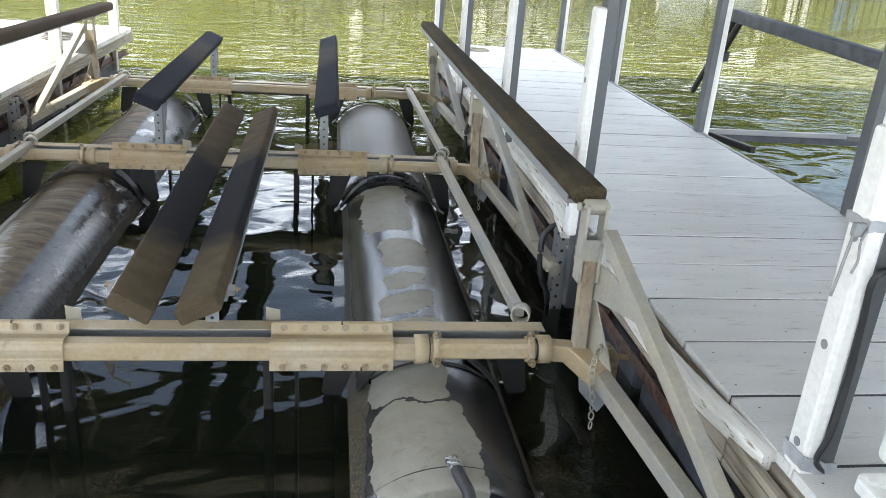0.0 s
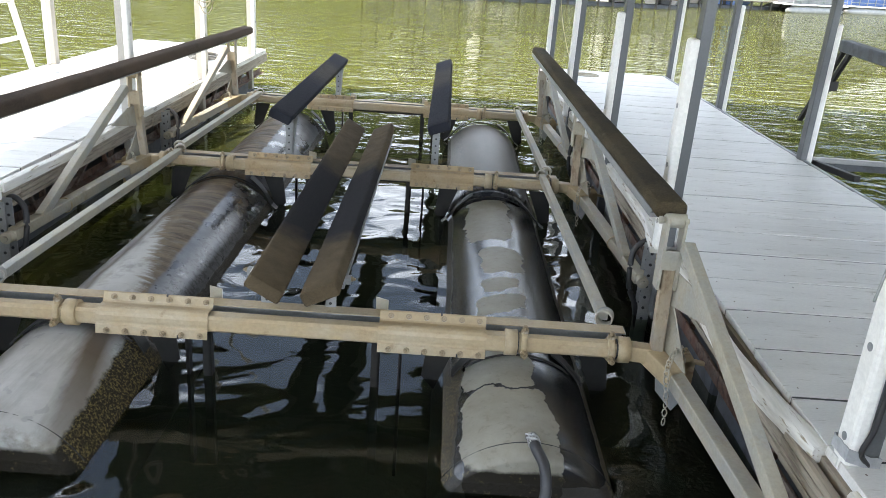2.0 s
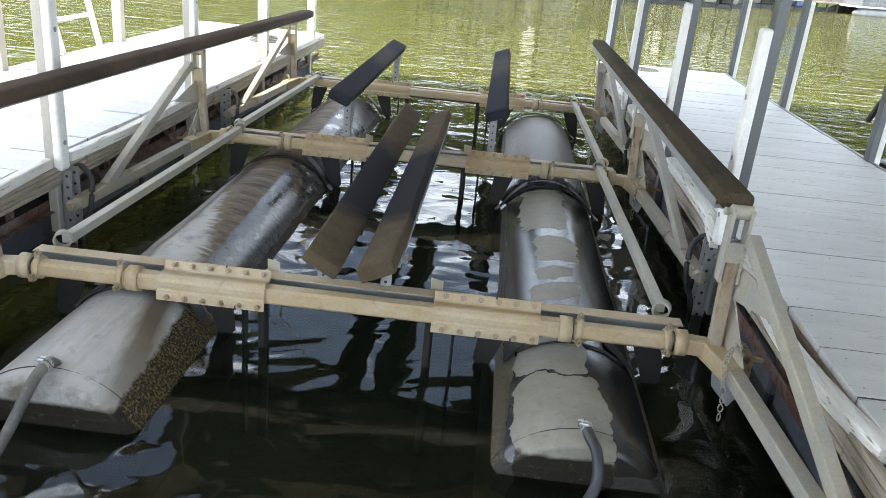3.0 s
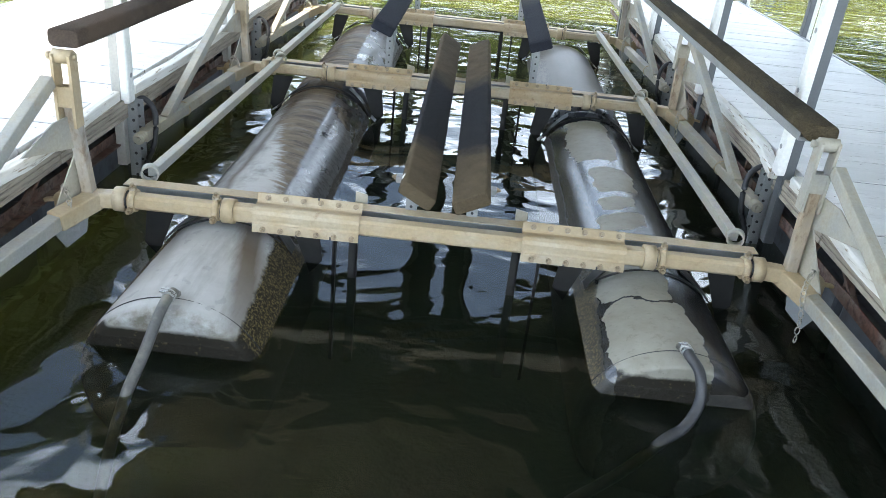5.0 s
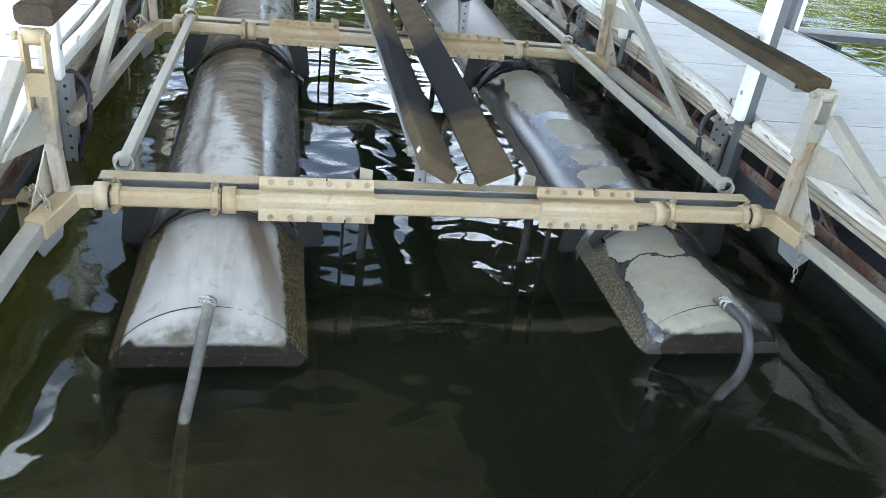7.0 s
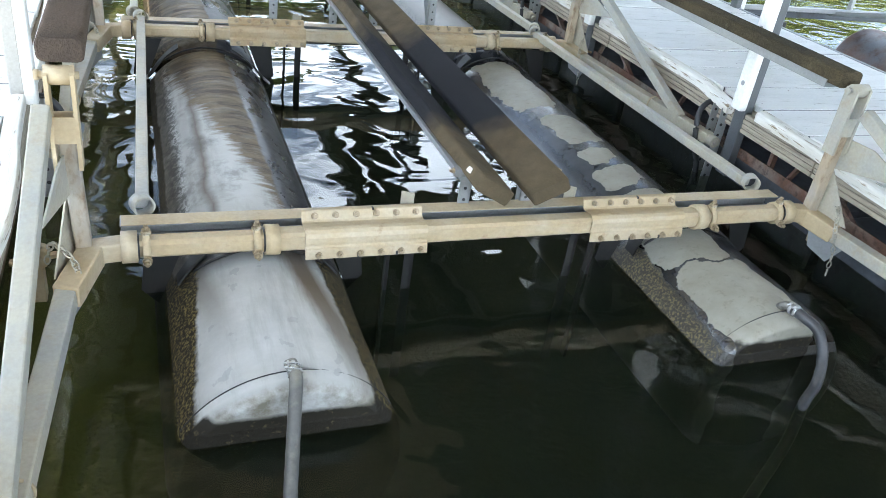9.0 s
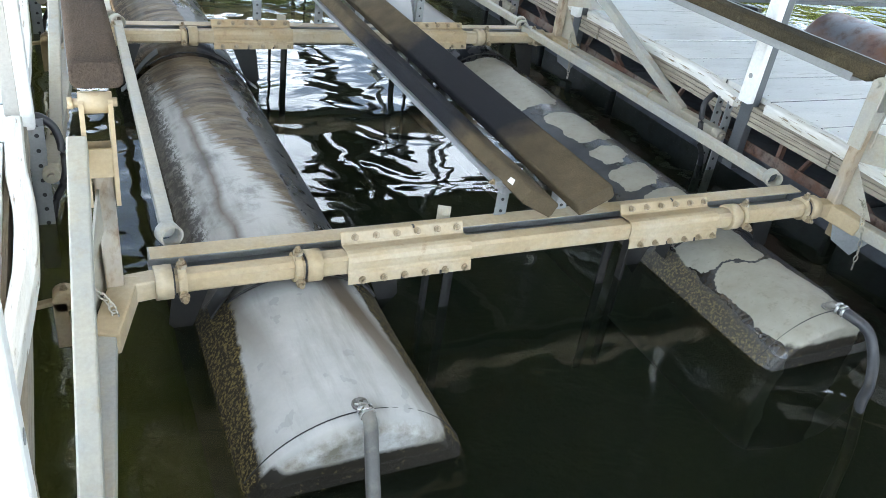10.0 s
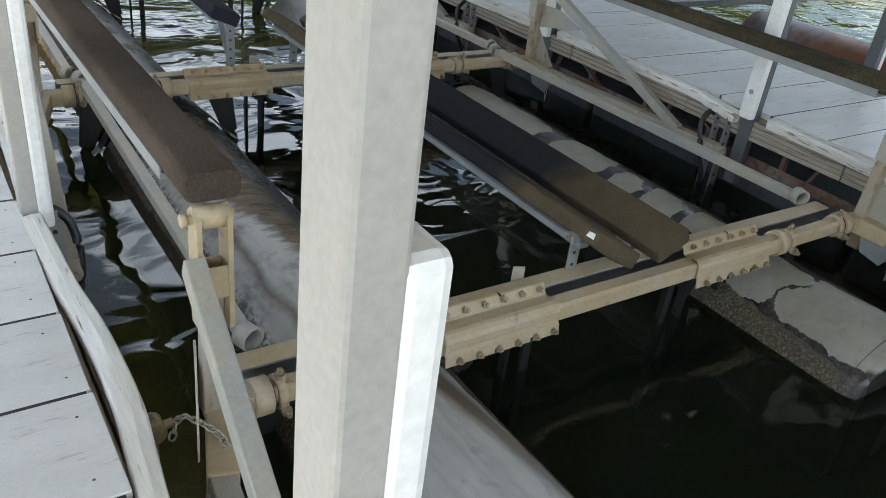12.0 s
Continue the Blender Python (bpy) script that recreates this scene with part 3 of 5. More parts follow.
def aim(at, n):
    return Matrix.Translation(at) @ Vector(n).to_track_quat("Z", "Y").to_matrix().to_4x4()


# ---- water and lake bed ----
bm = B()
a = [bm.verts.new(p) for p in ((-900, -400, 0), (900, -400, 0), (900, 1500, 0), (-900, 1500, 0))]
bm.faces.new(a)
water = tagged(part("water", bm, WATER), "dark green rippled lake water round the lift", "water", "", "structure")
bm = B()
xs = [-900, -300, -90, -35] + [-12 + 0.4 * i for i in range(61)] + [35, 90, 300, 900]
ys = [-400, -150, -50, -22] + [-10 + 0.4 * j for j in range(61)] + [30, 55, 150, 500, 1500]
grid = [[bm.verts.new((x, y, -0.50 - 0.12 * min(30, max(0, y + 1.0)) - 0.1 * min(20, max(0, abs(x) - 6)) + 0.16 * noise.noise((x * 1.6, y * 1.6, 0)) + 0.06 * noise.noise((x * 5, y * 5, 2)))) for y in ys] for x in xs]
for r0, r1 in zip(grid, grid[1:]):
    for k in range(len(ys) - 1):
        bm.faces.new((r0[k], r1[k], r1[k + 1], r0[k + 1])).smooth = True
tagged(part("ground", bm, BED), "dark mud lake bed under murky water", "lake bed", "", "structure")


# ---- boat lift frame ----
BEAM_Y = (0.0, 2.97, 5.95)
lift = thing("boat_lift", (0, 3, 0), "tan painted galvanized steel floating boat lift frame with three cross beams", "boat lift")


def clamp_plate(x0, x1, y, material):
    bm = B()
    prof = [(0.076, 0.440), (0.084, 0.437), (0.100, 0.402), (0.108, 0.395), (0.122, 0.395), (0.165, 0.402), (0.184, 0.399), (0.198, 0.388), (0.205, 0.368), (0.205, 0.345), (0.202, 0.330), (0.204, 0.322), (0.212, 0.316), (0.220, 0.274)]
    inner = [(p - 0.006, q - 0.003) for p, q in prof]
    section(bm, (x0, y, 0), (x1, y, 0), prof + inner[::-1])
    pl = part("clamp_plate", bm, material, lift, "tan clamp plate with two rows of bolts")
    for f, up in ((0.42, False), (0.74, False), (0.58, True)):
        bm = B()
        x = x0 + (x1 - x0) * f
        if up:
            box(bm, (x - 0.004, y - 0.088, 0.432), (x + 0.004, y - 0.070, 0.4415))
        else:
            box(bm, (x - 0.0045, y - 0.2225, 0.2735), (x + 0.0045, y - 0.211, 0.291))
        part("slot", bm, RUBBER, pl, "dark notch in the plate's edge")
    n = 6
    bolts = BOLT_MESH
    for k in range(n):
        x = x0 + 0.045 + (x1 - x0 - 0.09) * k / (n - 1)
        shared("bolt", bolts, aim((x + 0.012, y - 0.099, 0.4215), (0, -0.91, 0.42)) @ BIG, pl)
        shared("bolt", bolts, aim((x + 0.012, y - 0.2225, 0.294), (0, -1, 0.19)) @ BIG, pl)
    return pl


def cross_beam(y, hot):
    yc, zc = y - 0.150, 0.345
    s = 0.043
    bm = B()
    section(bm, (-1.16, yc, zc), (1.16, yc, zc), [(-s, -0.030), (-s, 0.030), (-0.030, s), (0.030, s), (s, 0.030), (s, -0.030), (0.030, -s), (-0.030, -s)])
    part("cross_tube", bm, TAN, lift)
    for side in (-1, 1):
        bm = B()
        section(bm, (side * 1.10, yc, zc), (side * 1.68, yc, zc), [(-0.040, -0.024), (-0.040, 0.024), (-0.024, 0.040), (0.024, 0.040), (0.040, 0.024), (0.040, -0.024), (0.024, -0.040), (-0.024, -0.040)])
        part("end_tube", bm, TAN, lift)
        for cx in (1.13, 1.635):
            bm = B()
            ring(bm, (side * (cx + (0.03 if cx > 1.4 else -0.03)), yc, zc), (1, 0, 0), 0.066, 0.05, 0.062)
            col = part("collar", bm, TAN, lift, "dusty tan plastic collar")
            bm = B()
            ring(bm, (side * (cx + (-0.035 if cx > 1.4 else 0.035)), yc, zc), (1, 0, 0), 0.060, 0.048, 0.030)
            bx = side * (cx + (-0.035 if cx > 1.4 else 0.035))
            box(bm, (bx - 0.013, yc - 0.030, zc + 0.050), (bx + 0.013, yc + 0.012, zc + 0.068), 0.004)
            box(bm, (bx - 0.013, yc - 0.072, zc - 0.045), (bx + 0.013, yc - 0.050, zc - 0.012), 0.004)
            cl = part("hose_clamp", bm, TAN, lift)
            shared("bolt", BOLT_MESH, aim((bx, yc - 0.012, zc + 0.068), (0, -0.1, 1)) @ Matrix.Scale(1.5, 4), cl)
            shared("bolt", BOLT_MESH, aim((bx, yc - 0.072, zc - 0.028), (0, -1, -0.1)) @ Matrix.Scale(1.4, 4), cl)
            # Added dark ring that reads as the shaded slot beside the collar.
            bm = B()
            ring(bm, (side * cx, yc, zc), (1, 0, 0), 0.0535, 0.045, 0.016)
            part("slot_ring", bm, RUBBER, lift, "dark ring standing for the slot between collar and clamp")
    # rear channel of the beam
    bm = B()
    t = 0.006
    section(bm, (-1.70, y - 0.002, 0.34), (1.70, y - 0.002, 0.34), [(0.045, -0.045), (0.045, -0.045 + t), (-0.045 + t, -0.045 + t), (-0.045 + t, 0.045 - t), (0.045, 0.045 - t), (0.045, 0.045), (-0.045, 0.045), (-0.045, -0.045)])
    part("channel", bm, GALV, lift, "grey galvanized channel with tan top edge")
    bm = B()
    box(bm, (-1.695, y - 0.05, 0.3855), (1.695, y + 0.035, 0.389))
    part("channel_cap", bm, TAN, lift)
    bm = B()
    section(bm, (-0.95, y - 0.062, 0.27), (1.0, y - 0.062, 0.27), [(-0.03, -0.004), (0.03, -0.004), (0.03, 0.004), (-0.03, 0.004)])
    part("strap", bm, DARK, lift)
    clamp_plate(-0.965, -0.412, y, hot[0])
    clamp_plate(0.434, 0.972, y, hot[1])
    for x in (-0.435, 0.435):
        # stub angle above and legs below the clamp
        bm = B()
        plate(bm, [(x - 0.035, y + 0.05, 0.30), (x + 0.03, y + 0.05, 0.30), (x + 0.03, y + 0.05, 0.435), (x - 0.035, y + 0.05, 0.45)], 0.006, (0, 1, 0))
        part("stub_angle", bm, GALV_DIRTY, lift)
        s = 1 if x > 0 else -1
        for k, dx in enumerate((0.0, 0.115)):
            bm = B()
            w = 0.038 if k == 0 else 0.012
            box(bm, (x + s * dx - w, y - 0.10, -0.55), (x + s * dx + w * 0.2, y - 0.094, 0.29))
            box(bm, (x + s * dx - 0.005, y - 0.10, -0.55), (x + s * dx + 0.005, y - 0.05, 0.29))
            part("leg", bm, DARK, lift, "dark wet steel leg running down into the water")


cross_beam(BEAM_Y[0], (TAN, TAN))
cross_beam(BEAM_Y[1], (TAN_HOT, TAN_HOT))
cross_beam(BEAM_Y[2], (TAN_HOT, TAN_HOT))

# side tubes between the beams
for side in (-1, 1):
    for y0, y1 in ((0.10, 2.88), (3.05, 5.85)):
        bm = B()
        bar(bm, (side * 1.61, y0 + 0.03, 0.395), (side * 1.565, y1 + 0.03, 0.395), 0.055, 0.055, 0.006)
        part("side_tube", bm, GALV_DIRTY, lift)
        for yy, xx in ((y0 - 0.02, 1.61), (y1 + 0.04, 1.565)):
            bm = B()
            ring(bm, (side * xx, yy + 0.015, 0.405), (0.35 * side, 1, 0), 0.047, 0.039, 0.06)
            part("sleeve", bm, GALV_DIRTY, lift)


def corner(side, y):
    """Elbow, upright, brace, gussets, fork and swing arm at one end of a cross beam."""
    e0, e1, e2 = Vector((side * 1.66, y - 0.15, 0.345)), Vector((side * 1.79, y - 0.16, 0.338)), Vector((1.90, y - 0.32, 0.290)) if side > 0 else Vector((-1.885, y - 0.43, 0.312))
    bm = B()
    bar(bm, e0, e1 + Vector((side * 0.01, 0, 0)), 0.082, 0.082, 0.008)
    bar(bm, e1 - Vector((0, -0.03, 0)), e2, 0.095, 0.092, 0.008)
    el = part("elbow", bm, TAN, lift)
    for p, n in (((side * 1.81, y - 0.19, 0.355), (side * -0.8, -0.5, 0.1)), ((side * 1.868, y - 0.29, 0.30), (side * -0.85, -0.5, 0.1))):
        bm = B()
        bmesh.ops.create_cone(bm, cap_ends=True, segments=10, radius1=0.007, radius2=0.007, depth=0.004, matrix=aim(Vector(p) + Vector(n).normalized() * 0.012, n))
        part("hole", bm, RUBBER, el)
    lift_up = 0.045 if side > 0 else 0.085 - 0.011 * y
    top = Vector((side * (1.805 if side > 0 else 1.84), y - (0.185 if side > 0 else 0.25), 0.90 + lift_up))
    foot = Vector((side * 1.83, y - 0.16, 0.36))
    ty, tz = top.y, top.z
    bm = B()
    bar(bm, foot, foot.lerp(top, 0.84), 0.060, 0.060, 0.008)
    part("upright", bm, UPRIGHT, lift, "tan guide post stained with rust")
    # fork, web and pin
    bm = B()
    for dx in (-0.048, 0.034):
        plate(bm, [(top.x + dx, ty - 0.042, tz - 0.23), (top.x + dx, ty + 0.036, tz - 0.23), (top.x + dx, ty + 0.036, tz + 0.12), (top.x + dx, ty - 0.005, tz + 0.145), (top.x + dx, ty - 0.042, tz + 0.12)], 0.014, (1, 0, 0))
    box(bm, (top.x - 0.037, ty - 0.036, tz - 0.13), (top.x + 0.037, ty - 0.028, tz - 0.03), 0.002)
    box(bm, (top.x - 0.037, ty + 0.020, tz - 0.13), (top.x + 0.037, ty + 0.028, tz - 0.03), 0.002)
    fk = part("fork", bm, TAN if side < 0 else GALV_DIRTY, lift)
    bm = B()
    pipe(bm, [(top.x - 0.046, ty - 0.003, tz + 0.11), (top.x + 0.046, ty - 0.003, tz + 0.11)], 0.034)
    pipe(bm, [(top.x - 0.062, ty - 0.003, tz + 0.11), (top.x + 0.062, ty - 0.003, tz + 0.11)], 0.014, 6)
    pipe(bm, [(top.x - 0.078, ty - 0.003, tz + 0.11), (top.x - 0.062, ty - 0.003, tz + 0.11)], 0.019, 6)
    part("pin", bm, TAN if side < 0 else GALV_DIRTY, fk)
    # brace and swing arm
    pivot = Vector((side * 2.02, y - 1.98, 0.275))
    bm = B()
    bar(bm, (top.x + side * 0.062, top.y - 0.045, top.z), (side * 1.985, y - 1.66, 0.30), 0.058, 0.066, 0.006)
    part("brace", bm, GALV_DIRTY, lift)
    bm = B()
    bar(bm, e2 + Vector((0, 0.02, -0.003)), pivot, 0.075, 0.075, 0.007)
    part("swing_arm", bm, GALV_DIRTY, lift)
    bm = B()
    ring(bm, (side * (1.905 + 0.068), y - 1.33, 0.279), (0.07 * side, -1, 0), 0.056, 0.05, 0.012)
    part("band", bm, TAN, lift)
    bm = B()
    plate(bm, [(side * 1.85, y - 0.17, 0.80), (side * 1.875, y - 0.36, 0.80), (side * 1.915, y - 0.60, 0.70), (side * 1.85, y - 0.17, 0.62)], 0.008, (1, 0, 0))
    part("gusset", bm, GALV_DIRTY, lift)
    bm = B()
    plate(bm, [(side * 1.865, y - 0.13, 0.62), (side * 1.872, y - 0.16, 0.62), (side * 1.93, y - 0.34, 0.335), (side * 1.865, y - 0.13, 0.335)], 0.007, (1, 0, 0))
    part("gusset", bm, GALV_DIRTY, lift)
    bm = B()
    plate(bm, [(side * 1.83, y - 0.20, 0.285), (side * 1.93, y - 0.40, 0.25), (side * 1.90, y - 0.33, 0.12), (side * 1.84, y - 0.23, 0.17)], 0.007, (1, 0.5, 0))
    part("gusset", bm, GALV, lift)
    # short chain looped over the elbow, its end hanging free
    run = spline([(side * px, y + py, pz) for px, py, pz in ((1.965, -0.20, 0.32), (1.94, -0.21, 0.41), (1.90, -0.27, 0.425), (1.855, -0.33, 0.40), (1.835, -0.37, 0.33), (1.845, -0.40, 0.22), (1.85, -0.41, 0.08))[:7 if side > 0 else 5]], 3)
    for k, (p, q) in enumerate(zip(run, run[1:])):
        d = (q - p).normalized()
        flat = d.cross(Vector((0, 0, 1)) if k % 2 else Vector((0.3, 1, 0.2))).normalized()
        bm = B()
        pipe(bm, [(p + q) / 2 + d * 0.021 * math.sin(a) + flat * 0.011 * math.cos(a) for a in [i * math.pi / 4 for i in range(9)]], 0.0038, 6)
        part("chain_link", bm, GALV_DIRTY, lift)


for side in (-1, 1):
    for y in BEAM_Y:
        corner(side, y)


# ---- float tanks ----
def float_tank(name, x, y0, y1, r, zc, material, label, group="float tanks"):
    e = thing(name, (x, (y0 + y1) / 2, zc - r), label, "float tank", group)
    bm = B()
    n, sides = 26, 56
    stations = [(y0 - 0.075, 0.90), (y0 - 0.07, 0.935), (y0 - 0.045, 0.97), (y0 - 0.015, 0.99), (y0, 1.0)] + [(y0 + (y1 - y0) * k / n, 1.0) for k in range(1, n)] + [(y1, 1.0), (y1 + 0.03, 0.985), (y1 + 0.06, 0.95), (y1 + 0.075, 0.88)]
    rings = []
    for yy, f in stations:
        row = []
        for j in range(sides):
            a = 2 * math.pi * j / sides
            q = r * f + 0.006 * noise.noise((x * 3 + math.cos(a) * 1.5, yy * 1.8, math.sin(a) * 1.5))
            row.append(bm.verts.new((x + q * math.cos(a), yy, zc + q * math.sin(a))))
        rings.append(row)
    for a, b in zip(rings, rings[1:]):
        for j in range(sides):
            bm.faces.new((a[j], a[(j + 1) % sides], b[(j + 1) % sides], b[j])).smooth = True
    bm.faces.new(rings[0][::-1])
    bm.faces.new(rings[-1])
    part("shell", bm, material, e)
    return e


R_T, Z_T = 0.45, -0.21
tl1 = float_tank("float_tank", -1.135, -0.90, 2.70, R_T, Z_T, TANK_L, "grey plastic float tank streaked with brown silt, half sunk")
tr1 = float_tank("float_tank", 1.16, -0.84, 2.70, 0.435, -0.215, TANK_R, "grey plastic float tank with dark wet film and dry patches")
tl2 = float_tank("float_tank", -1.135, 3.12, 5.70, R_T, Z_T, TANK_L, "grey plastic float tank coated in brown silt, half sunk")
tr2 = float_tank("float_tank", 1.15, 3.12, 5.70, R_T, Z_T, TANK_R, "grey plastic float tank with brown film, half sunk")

# weld seam round the near ends, hose stubs
for tk, x, ys, r, zc in ((tl1, -1.135, -0.895, R_T, Z_T), (tr1, 1.16, -0.835, 0.435, -0.215)):
    bm = B()
    pipe(bm, [(x + (r + 0.001) * math.cos(a), ys, zc + (r + 0.001) * math.sin(a)) for a in [math.pi * (0.17 + 0.66 * k / 24) for k in range(25)]], 0.0024, 6)
    part("seam", bm, RUBBER, tk)
    bm = B()
    pipe(bm, [(x, ys + 0.03, zc + r - 0.02), (x, ys + 0.025, zc + r + 0.016), (x, ys + 0.008, zc + r + 0.030), (x, ys - 0.03, zc + r + 0.030)], 0.019, 12)
    ring(bm, (x, ys + 0.03, zc + r + 0.004), (0, 0, 1), 0.026, 0.018, 0.010)
    part("hose_fitting", bm, HOSE, tk, "grey plastic barbed hose fitting")


# saddles by which the tanks hang from the beams
def saddle(tk, x, yb, r, zc):
    """A thin arch over the tank and, on each side, a dark wing bent round the flank with a pale lip."""
    bm = B()
    pipe(bm, [(x + (r + 0.008) * math.cos(a), yb - 0.17, zc + (r + 0.008) * math.sin(a)) for a in [radians(52 + 76 * k / 20) for k in range(21)]], 0.006, 6)
    part("saddle_arch", bm, DARK, tk, "thin black saddle arch")
    for s in (-1, 1):
        pieces = (("saddle_wing", DARK, 0.0, 0.86, 8, "dark wet saddle wing"), ("wing_lip", GALV, 0.86, 1.0, 2, "pale bent lip of the saddle"))
        for name, mat, t0, t1, n, lab in pieces if yb > 1 else (("saddle_wing", DARK, 0.0, 0.62, 6, "dark wet saddle wing"),):
            bm = B()
            rows = []
            for k in range(n + 1):
                t = t0 + (t1 - t0) * k / n
                a, yc, w = radians(66 - 40 * t), yb - 0.04 - 0.18 * t, 0.11 - 0.05 * t
                q = r + 0.010 + (0.035 * ((t - 0.7) / 0.3) ** 2 if t > 0.7 else 0.0)
                rows.append([bm.verts.new((x + s * (q + d) * math.cos(a), yc + e * w, zc + (q + d) * math.sin(a))) for d, e in ((0, -0.5), (0, 0.5), (0.009, 0.5), (0.009, -0.5))])
            for ra, rb in zip(rows, rows[1:]):
                for j in range(4):
                    bm.faces.new((ra[j], ra[(j + 1) % 4], rb[(j + 1) % 4], rb[j]))
            bm.faces.new(rows[0][::-1])
            bm.faces.new(rows[-1])
            part(name, bm, mat, tk, lab)
        bm = B()
        ys = yb - 0.09
        plate(bm, [(x + s * 0.30, ys, 0.28), (x + s * 0.47, ys, 0.28), (x + s * 0.50, ys, 0.02), (x + s * 0.43, ys, -0.06)], 0.008, (0, 1, 0))
        part("saddle_plate", bm, DARK, tk, "dark wet saddle plate")


for tk, x, yb, r, zc in ((tl1, -1.135, 0.11, R_T, Z_T), (tr1, 1.16, 0.11, 0.435, -0.215), (tl1, -1.135, 2.93, R_T, Z_T), (tr1, 1.16, 2.93, 0.435, -0.215), (tl2, -1.135, 5.95, R_T, Z_T), (tr2, 1.15, 5.95, R_T, Z_T)):
    saddle(tk, x, yb, r, zc)


def air_hose(pts, material, label):
    e = thing("air_hose", pts[-1], label, "hose", "air hoses")
    path = spline(pts, 8)
    bm = B()
    pipe(bm, path, 0.024, 12)
    tube = part("tube", bm, material, e)
    for k in (1, 4):
        bm = B()
        d = path[k + 1] - path[k - 1]
        ring(bm, path[k], d, 0.0275, 0.023, 0.013, 16)
        at = path[k] + Vector((-0.012, 0, 0.029))
        box(bm, (at.x - 0.014, at.y - 0.008, at.z - 0.007), (at.x + 0.014, at.y + 0.008, at.z + 0.007), 0.003)
        pipe(bm, [at, at + Vector((-0.026, 0.003, -0.001))], 0.0045, 6)
        part("hose_clamp", bm, CLAMP, e, "bright stainless worm clamp")
    return e


air_hose([(-1.135, -0.915, 0.272), (-1.137, -0.98, 0.266), (-1.15, -1.04, 0.22), (-1.175, -1.16, 0.10), (-1.20, -1.28, 0.0), (-1.22, -1.42, -0.16), (-1.23, -1.60, -0.40)], HOSE, "grey rubber air hose dropping from the tank into the water")
air_hose([(1.16, -0.855, 0.250), (1.168, -0.93, 0.252), (1.195, -1.01, 0.225), (1.20, -1.08, 0.13), (1.14, -1.15, 0.045), (1.05, -1.20, 0.0), (0.86, -1.34, -0.08), (0.55, -1.52, -0.2), (0.3, -1.7, -0.4)], HOSE_DARK, "black rubber air hose curving from the tank into the water")


# ---- bunks ----
def bunk(name, a, b, width, thick, tilt, material, label, category, group="", round=0.014):
    """A carpeted board from a to b (top centre line), tilted about its length."""
    e = thing(name, ((a[0] + b[0]) / 2, (a[1] + b[1]) / 2, min(a[2], b[2]) - thick), label, category, group)
    bm = B()
    m, n = frame_along(a, b)
    m = m @ pose(0, 0, 0, 0, tilt, 0)
    k = 30
    prof = []
    for cx, cz, a0 in ((1, 1, 0), (-1, 1, 90), (-1, -1, 180), (1, -1, 270)):
        for q in range(4):
            t = radians(a0 + q * 30)
            prof.append((cx * (width / 2 - round) + round * math.cos(t), -thick / 2 + cz * (thick / 2 - round) + round * math.sin(t)))
    rings = []
    for i in range(-1, k + 2):
        f = 0.90 if i in (-1, k + 1) else 1.0
        yy = -0.006 if i == -1 else n + 0.006 if i == k + 1 else n * i / k
        sag = 0.004 * noise.noise((yy * 2, width, 3))
        rings.append([bm.verts.new(m @ Vector((x * f, yy, (z + thick / 2) * f - thick / 2 + sag + 0.003 * noise.noise((x * 20, yy * 6, z * 20))))) for x, z in prof])
    s = len(prof)
    for r0, r1 in zip(rings, rings[1:]):
        for j in range(s):
            bm.faces.new((r0[j], r0[(j + 1) % s], r1[(j + 1) % s], r1[j])).smooth = True
    bm.faces.new(rings[0][::-1])
    bm.faces.new(rings[-1])
    part("carpeted_board", bm, material, e)
    return e, m, n


def perforated(bm_parent, x, y, z0, z1, face=1):
    """An upright of punched angle steel with a row of holes."""
    bm = B()
    box(bm, (x - 0.03, y, z0), (x + 0.03, y + 0.006, z1))
    box(bm, (x - 0.03 if face > 0 else x + 0.024, y, z0), (x - 0.024 if face > 0 else x + 0.03, y + 0.05, z1))
    ob = part("punched_angle", bm, GALV, bm_parent)
    z = z0 + 0.05
    while z < z1 - 0.03:
        bm = B()
        bmesh.ops.create_cone(bm, cap_ends=True, segments=10, radius1=0.008, radius2=0.008, depth=0.004, matrix=aim((x, y - 0.001, z), (0, -1, 0)))
        part("hole", bm, RUBBER, ob)
        z += 0.06
    return ob


b3, m3, n3 = bunk("bunk", (-0.108, -0.22, 0.605), (-0.105, 3.42, 0.635), 0.19, 0.075, 29, CARPET_C, "brown and black carpeted bunk board tilted towards its pair", "bunk", "centre bunks")
b4, m4, n4 = bunk("bunk", (0.132, -0.235, 0.605), (0.132, 3.38, 0.635), 0.19, 0.075, -26, CARPET_C, "brown and black carpeted bunk board tilted towards its pair", "bunk", "centre bunks")
for bb, mm in ((b3, m3), (b4, m4)):
    bm = B()
    s = -1 if bb is b3 else 1
    section(bm, mm @ Vector((s * 0.055, 0.16, -0.09)), mm @ Vector((s * 0.055, 3.45, -0.09)), [(-0.025, -0.012), (0.025, -0.012), (0.025, 0.016), (-0.025, 0.016)])
    part("support_channel", bm, GALV, bb)
    for y in (0.02, 2.99):
        perforated(bb, s * 0.165, y, 0.36, 0.555, s)
    bm = B()
    c = mm @ Vector((s * 0.09, 0.20, -0.075))
    box(bm, (c.x - 0.03, c.y - 0.02, c.z - 0.025), (c.x + 0.03, c.y + 0.03, c.z + 0.01), 0.003)
    part("bunk_clip", bm, GALV, bb)
    shared("bolt", BOLT_MESH, aim((c.x + s * 0.03, c.y, c.z), (s, 0, 0)), bb)
bm = B()
c = m3 @ Vector((-0.099, 0.12, -0.035))
